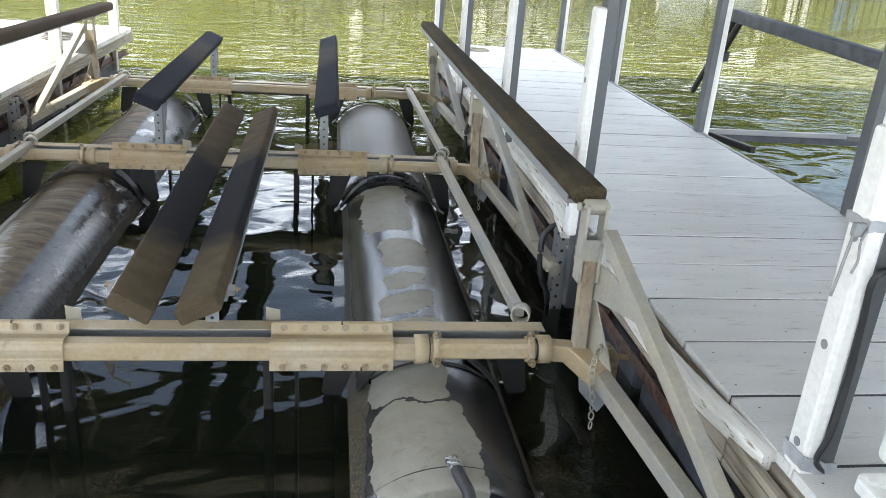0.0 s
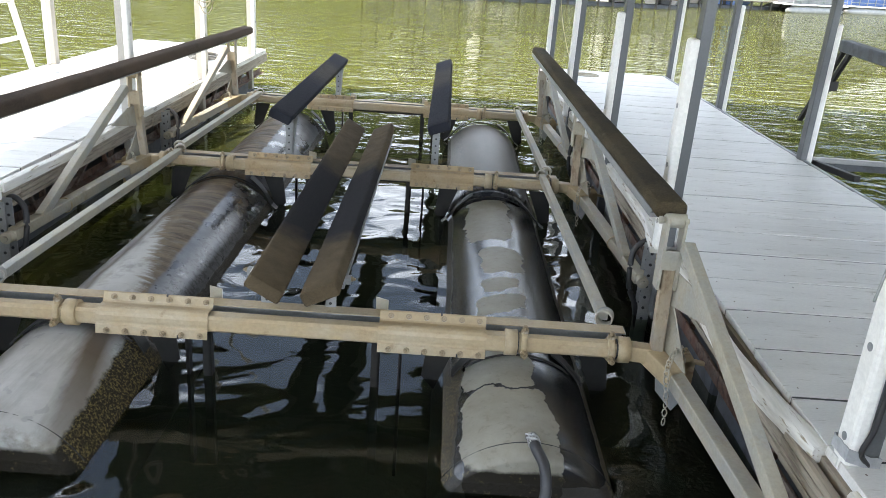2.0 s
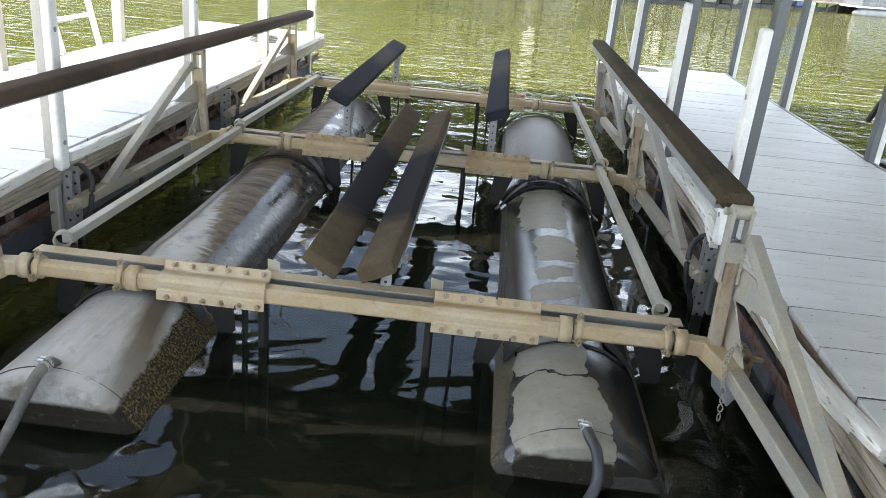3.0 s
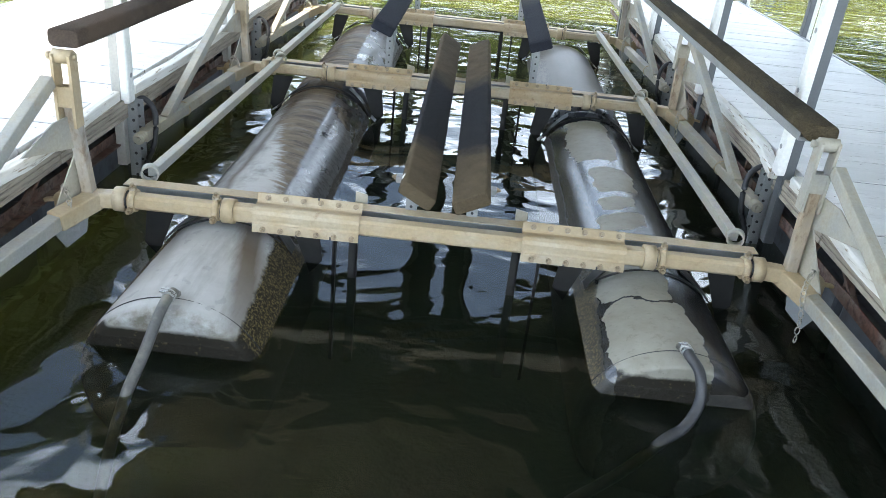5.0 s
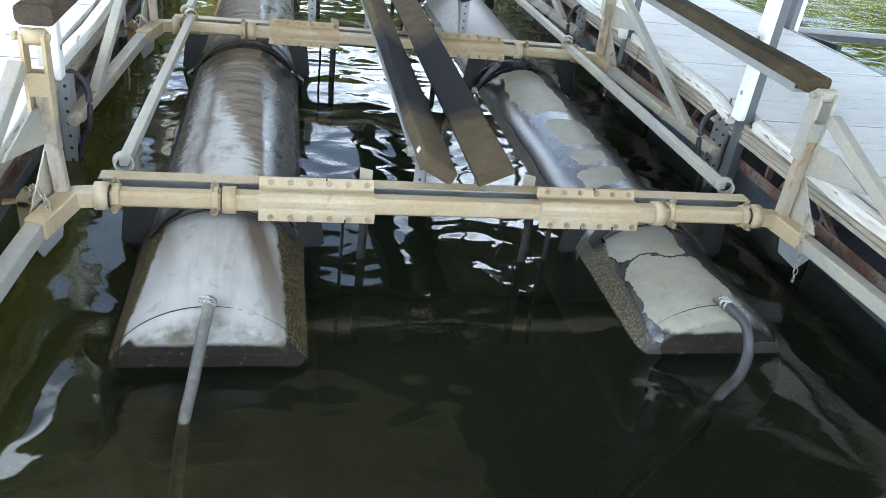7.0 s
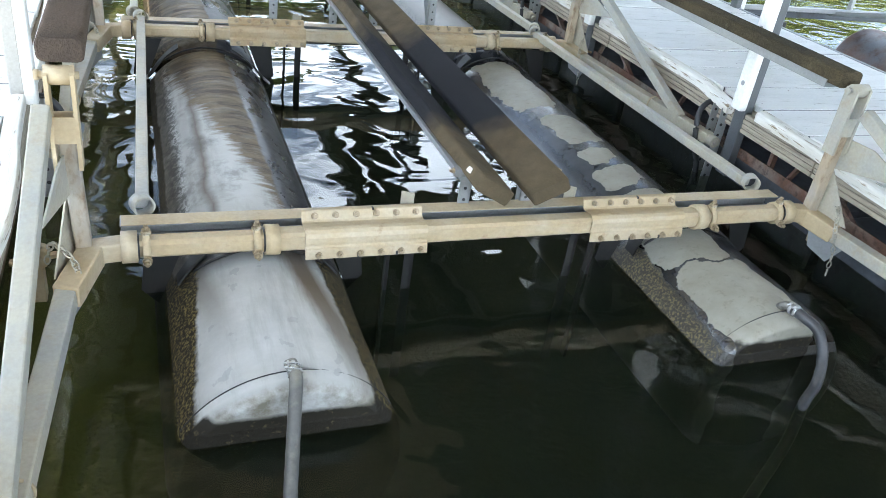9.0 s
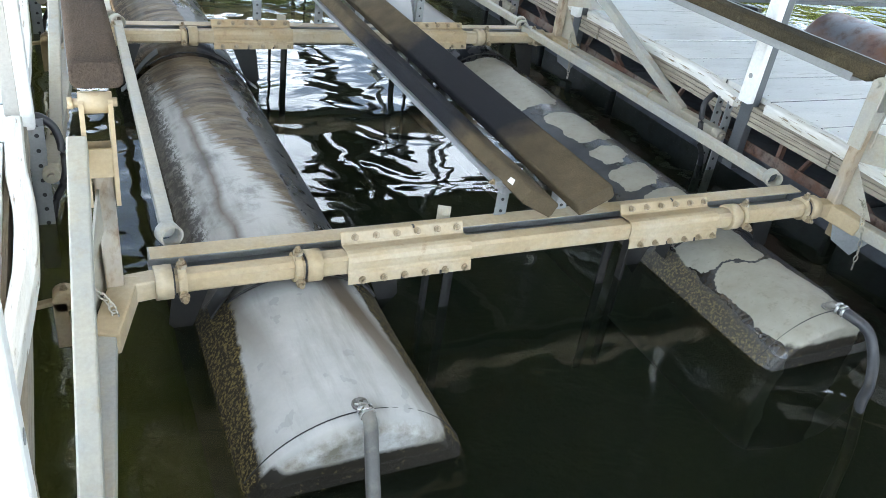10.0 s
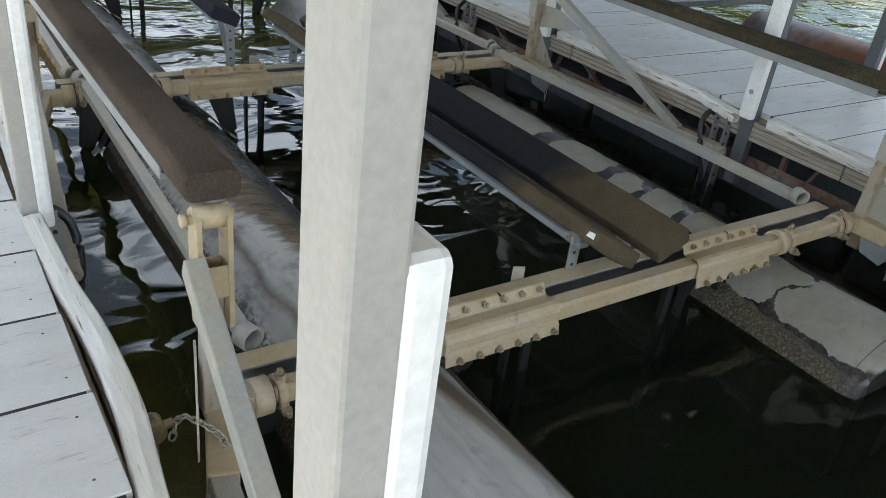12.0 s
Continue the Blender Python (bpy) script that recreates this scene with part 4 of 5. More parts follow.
plate(bm, [m3 @ Vector((-0.0965, yy, zz)) for yy, zz in ((0.105, -0.045), (0.148, -0.047), (0.143, -0.024), (0.110, -0.020))], 0.003, m3.to_3x3() @ Vector((-1, 0, 0)))
part("torn_patch", bm, WHITE, b3, "pale torn patch where the board shows")
b1, m1, n1 = bunk("bunk", (-0.675, 2.86, 0.805), (-0.635, 6.25, 0.855), 0.19, 0.08, 22, CARPET_D, "dark carpeted bunk board raised on punched steel brackets", "bunk", "outer bunks")
b2, m2, n2 = bunk("bunk", (0.635, 2.86, 0.80), (0.63, 6.25, 0.885), 0.19, 0.08, -20, CARPET_D, "dark carpeted bunk board raised on punched steel brackets", "bunk", "outer bunks")
for bb, mm, x in ((b1, m1, -0.63), (b2, m2, 0.63)):
    s = -1 if bb is b1 else 1
    for y, z1 in ((2.95, 0.725), (5.98, 0.77)):
        perforated(bb, x, y, 0.36, z1, s)
        bm = B()
        bar(bm, (x - s * 0.01, y + 0.02, 0.40), (x - s * 0.01, y + 0.26, z1 - 0.01), 0.04, 0.006, 0)
        part("stay", bm, GALV, bb)
    bm = B()
    section(bm, mm @ Vector((0, 0.14, -0.095)), mm @ Vector((0, 3.3, -0.095)), [(-0.025, -0.012), (0.025, -0.012), (0.025, 0.016), (-0.025, 0.016)])
    part("support_channel", bm, GALV, bb)

for side, xa, xb, mat, lab in ((1, 1.795, 1.785, CARPET, "dark olive brown carpeted guide board along the dock"), (-1, -1.83, -1.80, CARPET_RED, "russet brown carpeted guide board along the dock")):
    za, ya = (1.128, -0.12) if side > 0 else (1.222, -0.25)
    g, mg, ng = bunk("guide_board", (xa, ya, za), (xb, 6.25, 1.130), 0.15, 0.085, 0, mat, lab, "guide board", "guide boards", 0.026)
    bm = B()
    section(bm, (xa, -0.05, za - 0.093), (xb, 6.2, 1.037), [(-0.078, -0.012), (0.03, -0.012), (0.03, 0.008), (-0.072, 0.008), (-0.072, 0.03), (-0.078, 0.03)])
    part("backing_channel", bm, GALV, g)


# ---- docks ----
DZ = 0.58
PITCH = 0.42


def dock(side, y_near, y_far, offset, width, name):
    x_in, x_out = side * 2.13, side * (2.13 + width)
    d = thing(name, (side * 3.1, (y_near + y_far) / 2, 0), "floating dock of pale painted deck panels on black floats", "dock", "", "structure")
    lo, hi = min(x_in, x_out), max(x_in, x_out)
    bm = B()
    box(bm, (lo + 0.02, y_near, 0.40), (lo + 0.07, y_far, 0.535))
    box(bm, (hi - 0.07, y_near, 0.40), (hi - 0.02, y_far, 0.535))
    y = y_near + 0.3
    while y < y_far:
        box(bm, (lo + 0.05, y, 0.42), (hi - 0.05, y + 0.05, 0.535))
        y += 0.9
    part("joist_frame", bm, WOOD, d, "weathered timber joists")
    # steel frame and floats
    bm = B()
    for x in (side * 2.17, side * (2.13 + width - 0.06)):
        box(bm, (x - 0.03, y_near, 0.215), (x + 0.03, y_far, 0.225))
        box(bm, (x - 0.03, y_near, 0.225), (x - 0.022, y_far, 0.285))
    y = y_near + 0.2
    k = 0
    while y < y_far - 0.5:
        bar(bm, (side * 2.19, y, 0.23), (side * 2.19, y + 0.34 * (1 if k % 2 else -1) + 0.2, 0.52), 0.035, 0.02, 0.0)
        bar(bm, (side * 2.23, y + 0.2, 0.23), (side * 2.23, y + 0.2, 0.52), 0.04, 0.03, 0.0)
        y += 0.62
        k += 1
    part("truss", bm, RUST, d, "rusted steel truss")
    y = y_near + 0.05
    while y < y_far - 0.4:
        bm = B()
        n = min(1.15, y_far - y - 0.05)
        box(bm, (side * 2.66 - 0.42, y, -0.25), (side * 2.66 + 0.42, y + n, 0.205), 0.035)
        part("float", bm, FLOAT, d)
        bm = B()
        box(bm, (side * 3.55 - 0.36, y, -0.25), (side * 3.55 + 0.36, y + n, 0.20), 0.035)
        part("float", bm, FLOAT, d)
        y += 1.2
    # fascia timber and rub rail in lengths
    bm = B()
    k = 12
    yy = [y_near + (y_far - y_near) * i / k for i in range(k + 1)]
    for a0, b0 in zip(yy, yy[1:]):
        dx = side * random.uniform(-0.008, 0.008)
        for r in range(4):
            z0 = 0.40 + r * 0.032
            box(bm, (min(side * 2.085 + dx, side * 2.125 + dx) + 0.003 * (r % 2), a0 + 0.004, z0), (max(side * 2.085 + dx, side * 2.125 + dx), b0 - 0.004, z0 + 0.029), 0.004)
    part("fascia", bm, WOOD, d, "grooved weathered fascia boards")
    bm = B()
    box(bm, (hi - 0.02 if side > 0 else lo - 0.02, y_near, 0.42), (hi + 0.02 if side > 0 else lo + 0.02, y_far, 0.585), 0.006)
    part("edge_trim", bm, GALV, d)
    return d, lo, hi


dock_r, rlo, rhi = dock(1, -6.0, 8.75, 0.0, 1.90, "dock_right")
dock_l, llo, lhi = dock(-1, -6.0, 8.60, 0.0, 1.90, "dock_left")


def rub_rail(side, pieces, dk):
    """Lengths of rounded white edging, each a list of (x offset, y, z)."""
    for pts in pieces:
        bm = B()
        path = spline([(side * (2.12 + dx), y, z) for dx, y, z in pts], 6)
        prof = [(-0.036, -0.04), (-0.041, 0.006), (-0.033, 0.024), (0.0, 0.031), (0.030, 0.029), (0.036, 0.020), (0.036, -0.03), (0.02, -0.04)]
        rings = []
        for i, p in enumerate(path):
            dirn = (path[min(i + 1, len(path) - 1)] - path[max(i - 1, 0)]).normalized()
            s = dirn.cross(Vector((0, 0, 1))).normalized()
            u = s.cross(dirn)
            rings.append([bm.verts.new(p + s * (x * (1 + 0.10 * noise.noise((p.y * 3, x * 30, z * 30)))) + u * (z + 0.004 * noise.noise((p.y * 4, x * 40, z * 9)))) for x, z in prof])
        k = len(prof)
        for a, b in zip(rings, rings[1:]):
            for j in range(k):
                bm.faces.new((a[j], a[(j + 1) % k], b[(j + 1) % k], b[j])).smooth = j in (1, 4)
        bm.faces.new(rings[0][::-1])
        bm.faces.new(rings[-1])
        part("rub_rail", bm, RUB, dk, "peeling white painted timber edging")


rub_rail(1, [[(0.05, -5.9, 0.54), (0.05, -1.5, 0.535)], [(0.03, -1.26, 0.545), (-0.005, -1.05, 0.545), (-0.035, -0.8, 0.54), (-0.06, -0.5, 0.545), (-0.055, -0.2, 0.55), (-0.02, 0.2, 0.555), (0.0, 0.72, 0.555)],
             [(-0.05, 0.93, 0.52), (-0.03, 1.15, 0.54), (0, 1.5, 0.555), (0, 2.8, 0.555)], [(0, 2.95, 0.555), (-0.02, 4.0, 0.55), (0, 5.15, 0.555)], [(0, 5.32, 0.555), (0, 8.7, 0.555)]], dock_r)
rub_rail(-1, [[(0.0, -5.9, 0.555), (0, -1.9, 0.555)], [(0.06, -1.5, 0.555), (0.035, -1.0, 0.55), (-0.015, -0.45, 0.545), (-0.03, -0.25, 0.545), (-0.025, 0.1, 0.55), (0.005, 0.45, 0.555), (0.02, 0.9, 0.56)],
              [(0.0, 1.1, 0.555), (-0.02, 2.0, 0.55), (0, 3.2, 0.555)], [(0, 3.4, 0.555), (0, 5.4, 0.555)], [(0, 5.55, 0.555), (0, 8.5, 0.555)]], dock_l)


# ---- dock posts ----
def post(name, x, y, z0, z1, cover_side, cover, label, material=POST, depth=0.0):
    """A square steel post with a rounded white bumper sleeve on one face. cover: (low, high) or none."""
    e = thing(name, (x, y, z0), label, "post", "dock posts")
    bm = B()
    box(bm, (x - 0.032, y - 0.048, z0), (x + 0.032, y + 0.048, z1), 0.007)
    part("shaft", bm, material, e)
    if cover:
        s = cover_side
        bm = B()
        x0, x1 = sorted((x + s * 0.022, x + s * 0.082))
        w = 0.0505
        box(bm, (x0, y - w, cover[0]), (x1, y + w, cover[1]), 0.016)
        cv = part("bumper", bm, WHITE, e, "white plastic bumper with bolt holes")
        z = cover[0] + 0.18
        while z < cover[1] - 0.1:
            for face in ((s, 0, 0),):
                c = Vector((x + s * 0.082, y, z)) if face[0] else Vector((x + s * 0.052, y - w, z))
                bm = B()
                bmesh.ops.create_cone(bm, cap_ends=True, segments=14, radius1=0.016, radius2=0.016, depth=0.004, matrix=aim(c, face))
                part("bolt_hole", bm, GALV, cv)
            z += 0.35
    return e


ROOF_Z = 4.5
for x, y, c, sd in ((2.25, -1.33, (0.49, 1.69), -1), (2.105, 0.86, (0.54, 1.80), -1), (2.105, 2.92, (0.5, 1.80), -1), (2.105, 5.25, (0.5, 1.80), -1), (2.105, 7.5, (0.5, 1.75), -1), (2.2, -3.6, (0.5, 1.8), -1)):
    post("dock_post", x, y, 0.08, ROOF_Z, sd, c, "grey steel dock post with a white plastic bumper facing the slip")
for x, y in ((4.02, -1.1), (4.02, 1.2), (4.02, 3.50), (4.06, 6.1), (4.10, 8.72), (4.02, -3.4)):
    post("dock_post", x, y, 0.08, ROOF_Z, 1, (0.5, 1.8), "grey steel dock post with a white strip on its outer face")
for x, y, c in ((-2.128, -1.535, (0.45, 1.755)), (-2.14, 0.98, (0.50, 1.80)), (-2.17, 3.35, (0.5, 1.80)), (-2.17, 5.55, (0.5, 1.80)), (-2.17, 7.9, (0.5, 1.80))):
    post("dock_post", x, y, 0.08, ROOF_Z, 1, c, "pale grey steel dock post with a white plastic bumper", POST_LIGHT)
for x, y in ((-4.0, -1.2), (-4.0, 1.1), (-4.0, 3.43), (-4.0, 5.85), (-4.05, 8.2)):
    post("dock_post", x, y, 0.08, ROOF_Z, -1, (0.5, 1.8), "pale grey steel post at the dock's outer edge", POST_LIGHT)

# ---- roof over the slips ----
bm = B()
# Unseen roof; edges stepped to set sun on decks and sky in the reflections.
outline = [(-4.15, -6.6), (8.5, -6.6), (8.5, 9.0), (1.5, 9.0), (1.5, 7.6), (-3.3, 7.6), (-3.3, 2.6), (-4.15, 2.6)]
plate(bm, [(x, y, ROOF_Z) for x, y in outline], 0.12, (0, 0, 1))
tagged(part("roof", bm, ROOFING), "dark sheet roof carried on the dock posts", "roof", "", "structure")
# Boards end at x 1.3, so the bare dark sheet reads as shaded underside.
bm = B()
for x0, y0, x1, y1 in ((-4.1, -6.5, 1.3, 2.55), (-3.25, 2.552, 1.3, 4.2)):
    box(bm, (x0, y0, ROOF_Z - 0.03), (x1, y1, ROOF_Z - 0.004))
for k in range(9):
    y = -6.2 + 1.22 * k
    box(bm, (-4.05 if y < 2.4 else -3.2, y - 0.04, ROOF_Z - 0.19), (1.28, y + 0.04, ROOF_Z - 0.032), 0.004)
tagged(part("ceiling", bm, CEILING_LIT), "brown timber ceiling boards and joists, lightened in colour for bounce light on the left", "ceiling", "", "structure")

# ---- walkway behind, under the camera ----
bm = B()
box(bm, (-2.12, -6.0, 0.40), (2.12, -3.25, 0.578), 0.006)
tagged(part("walkway", bm, DECK), "pale painted walkway across the head of the slip", "walkway", "", "structure")


# ---- far shore ----
def leaf_material():
    m, nt, nodes, links, bsdf = node_mat("tree_leaves")
    geo = nodes.new("ShaderNodeNewGeometry")
    col = blend(nt, geo.outputs["Random Per Island"], (0.035, 0.050, 0.010), (0.085, 0.100, 0.020))
    links.new(col, bsdf.inputs["Base Color"])
    bsdf.inputs["Roughness"].default_value = 0.7
    thin, mix = nodes.new("ShaderNodeBsdfTranslucent"), nodes.new("ShaderNodeMixShader")
    thin.inputs["Color"].default_value = (0.10, 0.13, 0.02, 1)
    mix.inputs[0].default_value = 0.45
    links.new(bsdf.outputs[0], mix.inputs[1])
    links.new(thin.outputs[0], mix.inputs[2])
    links.new(mix.outputs[0], nodes["Material Output"].inputs["Surface"])
    return m


LEAF = leaf_material()
BARK = surface("tree_bark", (0.12, 0.09, 0.07), (0.09, 0.07, 0.055), (0.05, 0.04, 0.03), 0.9)
SHORE = surface("shore_grass", (0.05, 0.06, 0.018), (0.04, 0.05, 0.016), (0.03, 0.04, 0.014), 0.95, 0.0, 0.15, 2.0)
bm = B()
n = 60
rows = []
for i in range(n + 1):
    x = -260 + 520 * i / n
    base = 66 + 10 * noise.noise((x * 0.01, 0, 0))
    rows.append([bm.verts.new((x, base + d, z + (1.5 * noise.noise((x * 0.04, d * 0.04, 1)) if d > 0 else 0))) for d, z in ((0, -0.6), (6, 1.5), (30, 9), (90, 24), (300, 30))])
for a, b in zip(rows, rows[1:]):
    for j in range(4):
        bm.faces.new((a[j], b[j], b[j + 1], a[j + 1])).smooth = True
tagged(part("backdrop", bm, SHORE), "far wooded bank rising behind the lake", "bank", "", "structure")


def tree(x, y, z, h, seed):
    rnd = random.Random(seed)
    e = thing("tree", (x, y, z), "broad green lakeside tree in full sun", "tree", "far trees")
    bm = B()
    pipe(bm, [(x, y, z - 0.5), (x + rnd.uniform(-0.3, 0.3), y, z + h * 0.35), (x + rnd.uniform(-0.6, 0.6), y, z + h * 0.75)], lambda t: 0.3 * (1 - 0.8 * t), 8)
    for k in range(4):
        a = rnd.uniform(0, 6.28)
        s = z + h * rnd.uniform(0.3, 0.5)
        pipe(bm, [(x, y, s), (x + math.cos(a) * h * 0.12, y + math.sin(a) * h * 0.12, s + h * 0.12), (x + math.cos(a) * h * 0.25, y + math.sin(a) * h * 0.25, s + h * 0.18)], lambda t: 0.13 * (1 - 0.8 * t), 6)
    part("trunk", bm, BARK, e)
    verts, faces = [], []
    blobs = [(Vector((x + rnd.gauss(0, h * 0.2), y + rnd.gauss(0, h * 0.2), z + h * rnd.uniform(0.25, 0.9))), h * rnd.uniform(0.12, 0.24)) for _ in range(12)]
    for c, r in blobs:
        for _ in range(60):
            d = Vector((rnd.gauss(0, 1), rnd.gauss(0, 1), rnd.gauss(0, 1))).normalized()
            p = c + d * r * rnd.uniform(0.6, 1.1)
            s = h * rnd.uniform(0.025, 0.05)
            u = Vector((rnd.gauss(0, 1), rnd.gauss(0, 1), rnd.gauss(0, 1))).normalized()
            v = d.cross(u).normalized()
            w = (d * 0.6 + u * 0.5).cross(v).normalized()
            i0 = len(verts)
            verts += [p - v * s - w * s, p + v * s - w * s * 0.6, p + v * s * 0.7 + w * s, p - v * s * 0.8 + w * s * 0.9]
            faces.append((i0, i0 + 1, i0 + 2, i0 + 3))
    me = bpy.data.meshes.new("crown")
    me.from_pydata([tuple(v) for v in verts], [], faces)
    me.materials.append(LEAF)
    cr = new("crown", me)
    attach(cr, e)


rnd = random.Random(5)
for k in range(84):
    x = -150 + k * 3.7 + rnd.uniform(-2, 2)
    d = rnd.choice((6, 12, 24, 34))
    tree(x, 72 + d, 0.8 + d * 0.26, rnd.uniform(13, 19), 100 + k)


# ---- pivot brackets of the swing arms on the docks ----
def pivot_bracket(side, y):
    e = thing("pivot_bracket", (side * 2.07, y, -0.2), "galvanized punched pivot bracket with a black hose loop", "bracket", "pivot brackets")
    for dy in (-0.055, 0.04):
        bm = B()
        box(bm, (side * 2.065 - 0.035, y + dy, -0.25), (side * 2.065 + 0.035, y + dy + 0.007, 0.50))
        box(bm, (side * 2.10 - 0.004, y + dy, -0.25), (side * 2.10 + 0.004, y + dy + 0.045, 0.50))
        ch = part("punched_channel", bm, GALV, e)
        for k in range(7):
            bm = B()
            bmesh.ops.create_cone(bm, cap_ends=True, segments=10, radius1=0.010, radius2=0.010, depth=0.004, matrix=aim((side * 2.06, y + dy - 0.001, 0.46 - k * 0.075), (0, -1, 0)))
            part("hole", bm, RUBBER, ch)
    bm = B()
    pipe(bm, [(side * 2.02, y - 0.10, 0.275), (side * 2.02, y + 0.09, 0.275)], 0.038)
    pipe(bm, [(side * 2.02, y - 0.12, 0.275), (side * 2.02, y - 0.10, 0.275)], 0.018, 6)
    part("pivot_pin", bm, GALV_DIRTY, e)
    bm = B()
    pts = [(2.10, y + 0.10, 0.47), (2.05, y + 0.11, 0.485), (1.985, y + 0.10, 0.42), (1.965, y + 0.06, 0.31), (1.975, y + 0.03, 0.18), (2.02, y + 0.02, 0.08), (2.06, y + 0.02, -0.1)]
    pipe(bm, spline([(side * px, py, pz) for px, py, pz in pts], 6), 0.019, 10)
    part("hose_loop", bm, RUBBER, e, "black rubber hose loop")


for side in (-1, 1):
    for y in BEAM_Y:
        pivot_bracket(side, y - 1.94)


# ---- eye brackets and ties beside the elbows ----
def eye_bracket(side, y):
    e = thing("eye_bracket", (side * 2.0, y + 0.02, 0.15), "tan steel eye bracket with a bolt beside the elbow", "bracket", "eye brackets")
    bm = B()
    pipe(bm, [(side * 2.0, y - 0.02, 0.30), (side * 2.0, y + 0.05, 0.30)], 0.04)
    box(bm, (side * 2.02 - 0.02, y - 0.02, 0.10), (side * 2.02 + 0.03, y + 0.05, 0.30), 0.004)
    part("eye", bm, TAN_HOT, e)
    shared("bolt", BOLT_MESH, aim((side * 2.0, y + 0.01, 0.338), (0, 0, 1)), e)
    bm = B()
    bar(bm, (side * 1.93, y + 0.02, 0.30), (side * 2.11, y + 0.02, 0.27), 0.03, 0.02)
    part("link", bm, TAN_HOT, e)


for side in (-1, 1):
    for y in BEAM_Y:
        eye_bracket(side, y - 0.12)

# ---- electric gear on the post by the walkway ----
PX, PY = 2.25, -1.33
GX, GY = PX - 0.03, PY + 0.003
gfci = thing("cable_box", (GX, GY - 0.08, 1.93), "black inline cable protector with a yellow label strapped to the post", "cable box")
bm = B()
box(bm, (GX - 0.01, GY - 0.115, 1.90), (GX + 0.075, GY - 0.05, 2.06), 0.012)
for dz in (1.93, 1.98, 2.03):
    box(bm, (GX - 0.016, GY - 0.10, dz - 0.012), (GX + 0.08, GY - 0.06, dz + 0.006), 0.004)
part("case", bm, RUBBER, gfci)
bm = B()
box(bm, (GX + 0.015, GY - 0.119, 1.95), (GX + 0.058, GY - 0.1145, 2.035))
lb = part("label", bm, YELLOW, gfci, "yellow warning label")
bm = B()
for dz in (1.962, 1.974, 1.986):
    box(bm, (GX + 0.021, GY - 0.1215, dz), (GX + 0.052, GY - 0.1188, dz + 0.005))
part("print_bar", bm, RUBBER, lb)
bm = B()
box(bm, (GX - 0.008, GY - 0.118, 1.99), (GX + 0.012, GY - 0.1145, 2.02))
part("button", bm, WHITE, gfci)
for z in (1.88, 2.09):
    bm = B()
    box(bm, (PX - 0.037, PY - 0.053, z - 0.006), (PX + 0.037, PY - 0.0485, z + 0.006))
    box(bm, (PX - 0.037, PY - 0.053, z - 0.006), (PX - 0.0325, PY + 0.05, z + 0.006))
    box(bm, (PX + 0.0325, PY - 0.053, z - 0.006), (PX + 0.037, PY + 0.05, z + 0.006))
    part("strap", bm, RUBBER, gfci)
bm = B()
pipe(bm, spline([(GX + 0.035, GY - 0.085, 1.90), (GX + 0.04, GY - 0.09, 1.72), (GX + 0.07, GY - 0.07, 1.52), (GX + 0.085, GY - 0.07, 1.40), (GX + 0.055, GY - 0.075, 1.31), (GX - 0.01, GY - 0.075, 1.27), (GX + 0.005, GY - 0.062, 1.12), (GX + 0.015, GY - 0.062, 0.92), (GX + 0.005, GY - 0.066, 0.74), (GX - 0.012, GY - 0.06, 0.64), (GX + 0.03, GY - 0.05, 0.585)], 8), 0.010, 10)
pipe(bm, spline([(GX + 0.03, GY - 0.08, 2.05), (GX + 0.03, GY - 0.08, 2.13), (GX + 0.09, GY - 0.05, 2.22), (GX + 0.16, GY, 2.18), (GX + 0.22, GY + 0.05, 2.1)], 6), 0.011, 10)
part("cable", bm, RUBBER, gfci)
bm = B()
pipe(bm, [(GX + 0.072, GY - 0.071, 1.53), (GX + 0.085, GY - 0.071, 1.37)], 0.019, 10)
part("plug", bm, RUBBER, gfci)


def wrap(name, z, h, sag, label):
    """A band of tape round a post and its bumper."""
    bm = B()
    x0, x1, y0, y1 = PX - 0.0855, PX + 0.0355, PY - 0.0535, PY + 0.0515
    corners = [(x0, y1), (x0, y0), (x1, y0), (x1, y1)]
    pts = []
    for (ax, ay), (bx, by) in zip(corners, corners[1:] + corners[:1]):
        for k in range(6):
            pts.append((ax + (bx - ax) * k / 6, ay + (by - ay) * k / 6))
    loops = [[], [], [], []]
    cx, cy = (x0 + x1) / 2, (y0 + y1) / 2
    for i, (x, y) in enumerate(pts):
        lo_z = z + sag * (x - x0) / (x1 - x0) + 0.006 * noise.noise((i * 0.7, z, 1))
        hi_z = lo_z + h + 0.006 * noise.noise((i * 0.9, z, 5))
        ox, oy = (0.0025 if x > cx else -0.0025), (0.0025 if y > cy else -0.0025)
        for lp, (qx, qy, qz) in zip(loops, ((x + ox, y + oy, lo_z), (x + ox, y + oy, hi_z), (x, y, hi_z), (x, y, lo_z))):
            lp.append(bm.verts.new((qx, qy, qz)))
    for q in range(4):
        p0, p1 = loops[q], loops[(q + 1) % 4]
        for i in range(len(pts)):
            j = (i + 1) % len(pts)
            bm.faces.new((p0[i], p0[j], p1[j], p1[i]))
    return tagged(part(name, bm, TAPE), label, "tape", "tape bands")


wrap("tape_band", 0.60, 0.05, -0.035, "crumpled silver tape wound round the post foot")
wrap("tape_band", 1.40, 0.032, 0.01, "silver tape strap wound round the bumper")
bm = B()
pipe(bm, spline([(PX - 0.088, PY - 0.03, 1.41), (PX - 0.115, PY - 0.04, 1.40), (PX - 0.12, PY - 0.035, 1.33), (PX - 0.13, PY - 0.04, 1.26), (PX - 0.137, PY - 0.04, 1.20)], 5), 0.005, 6)
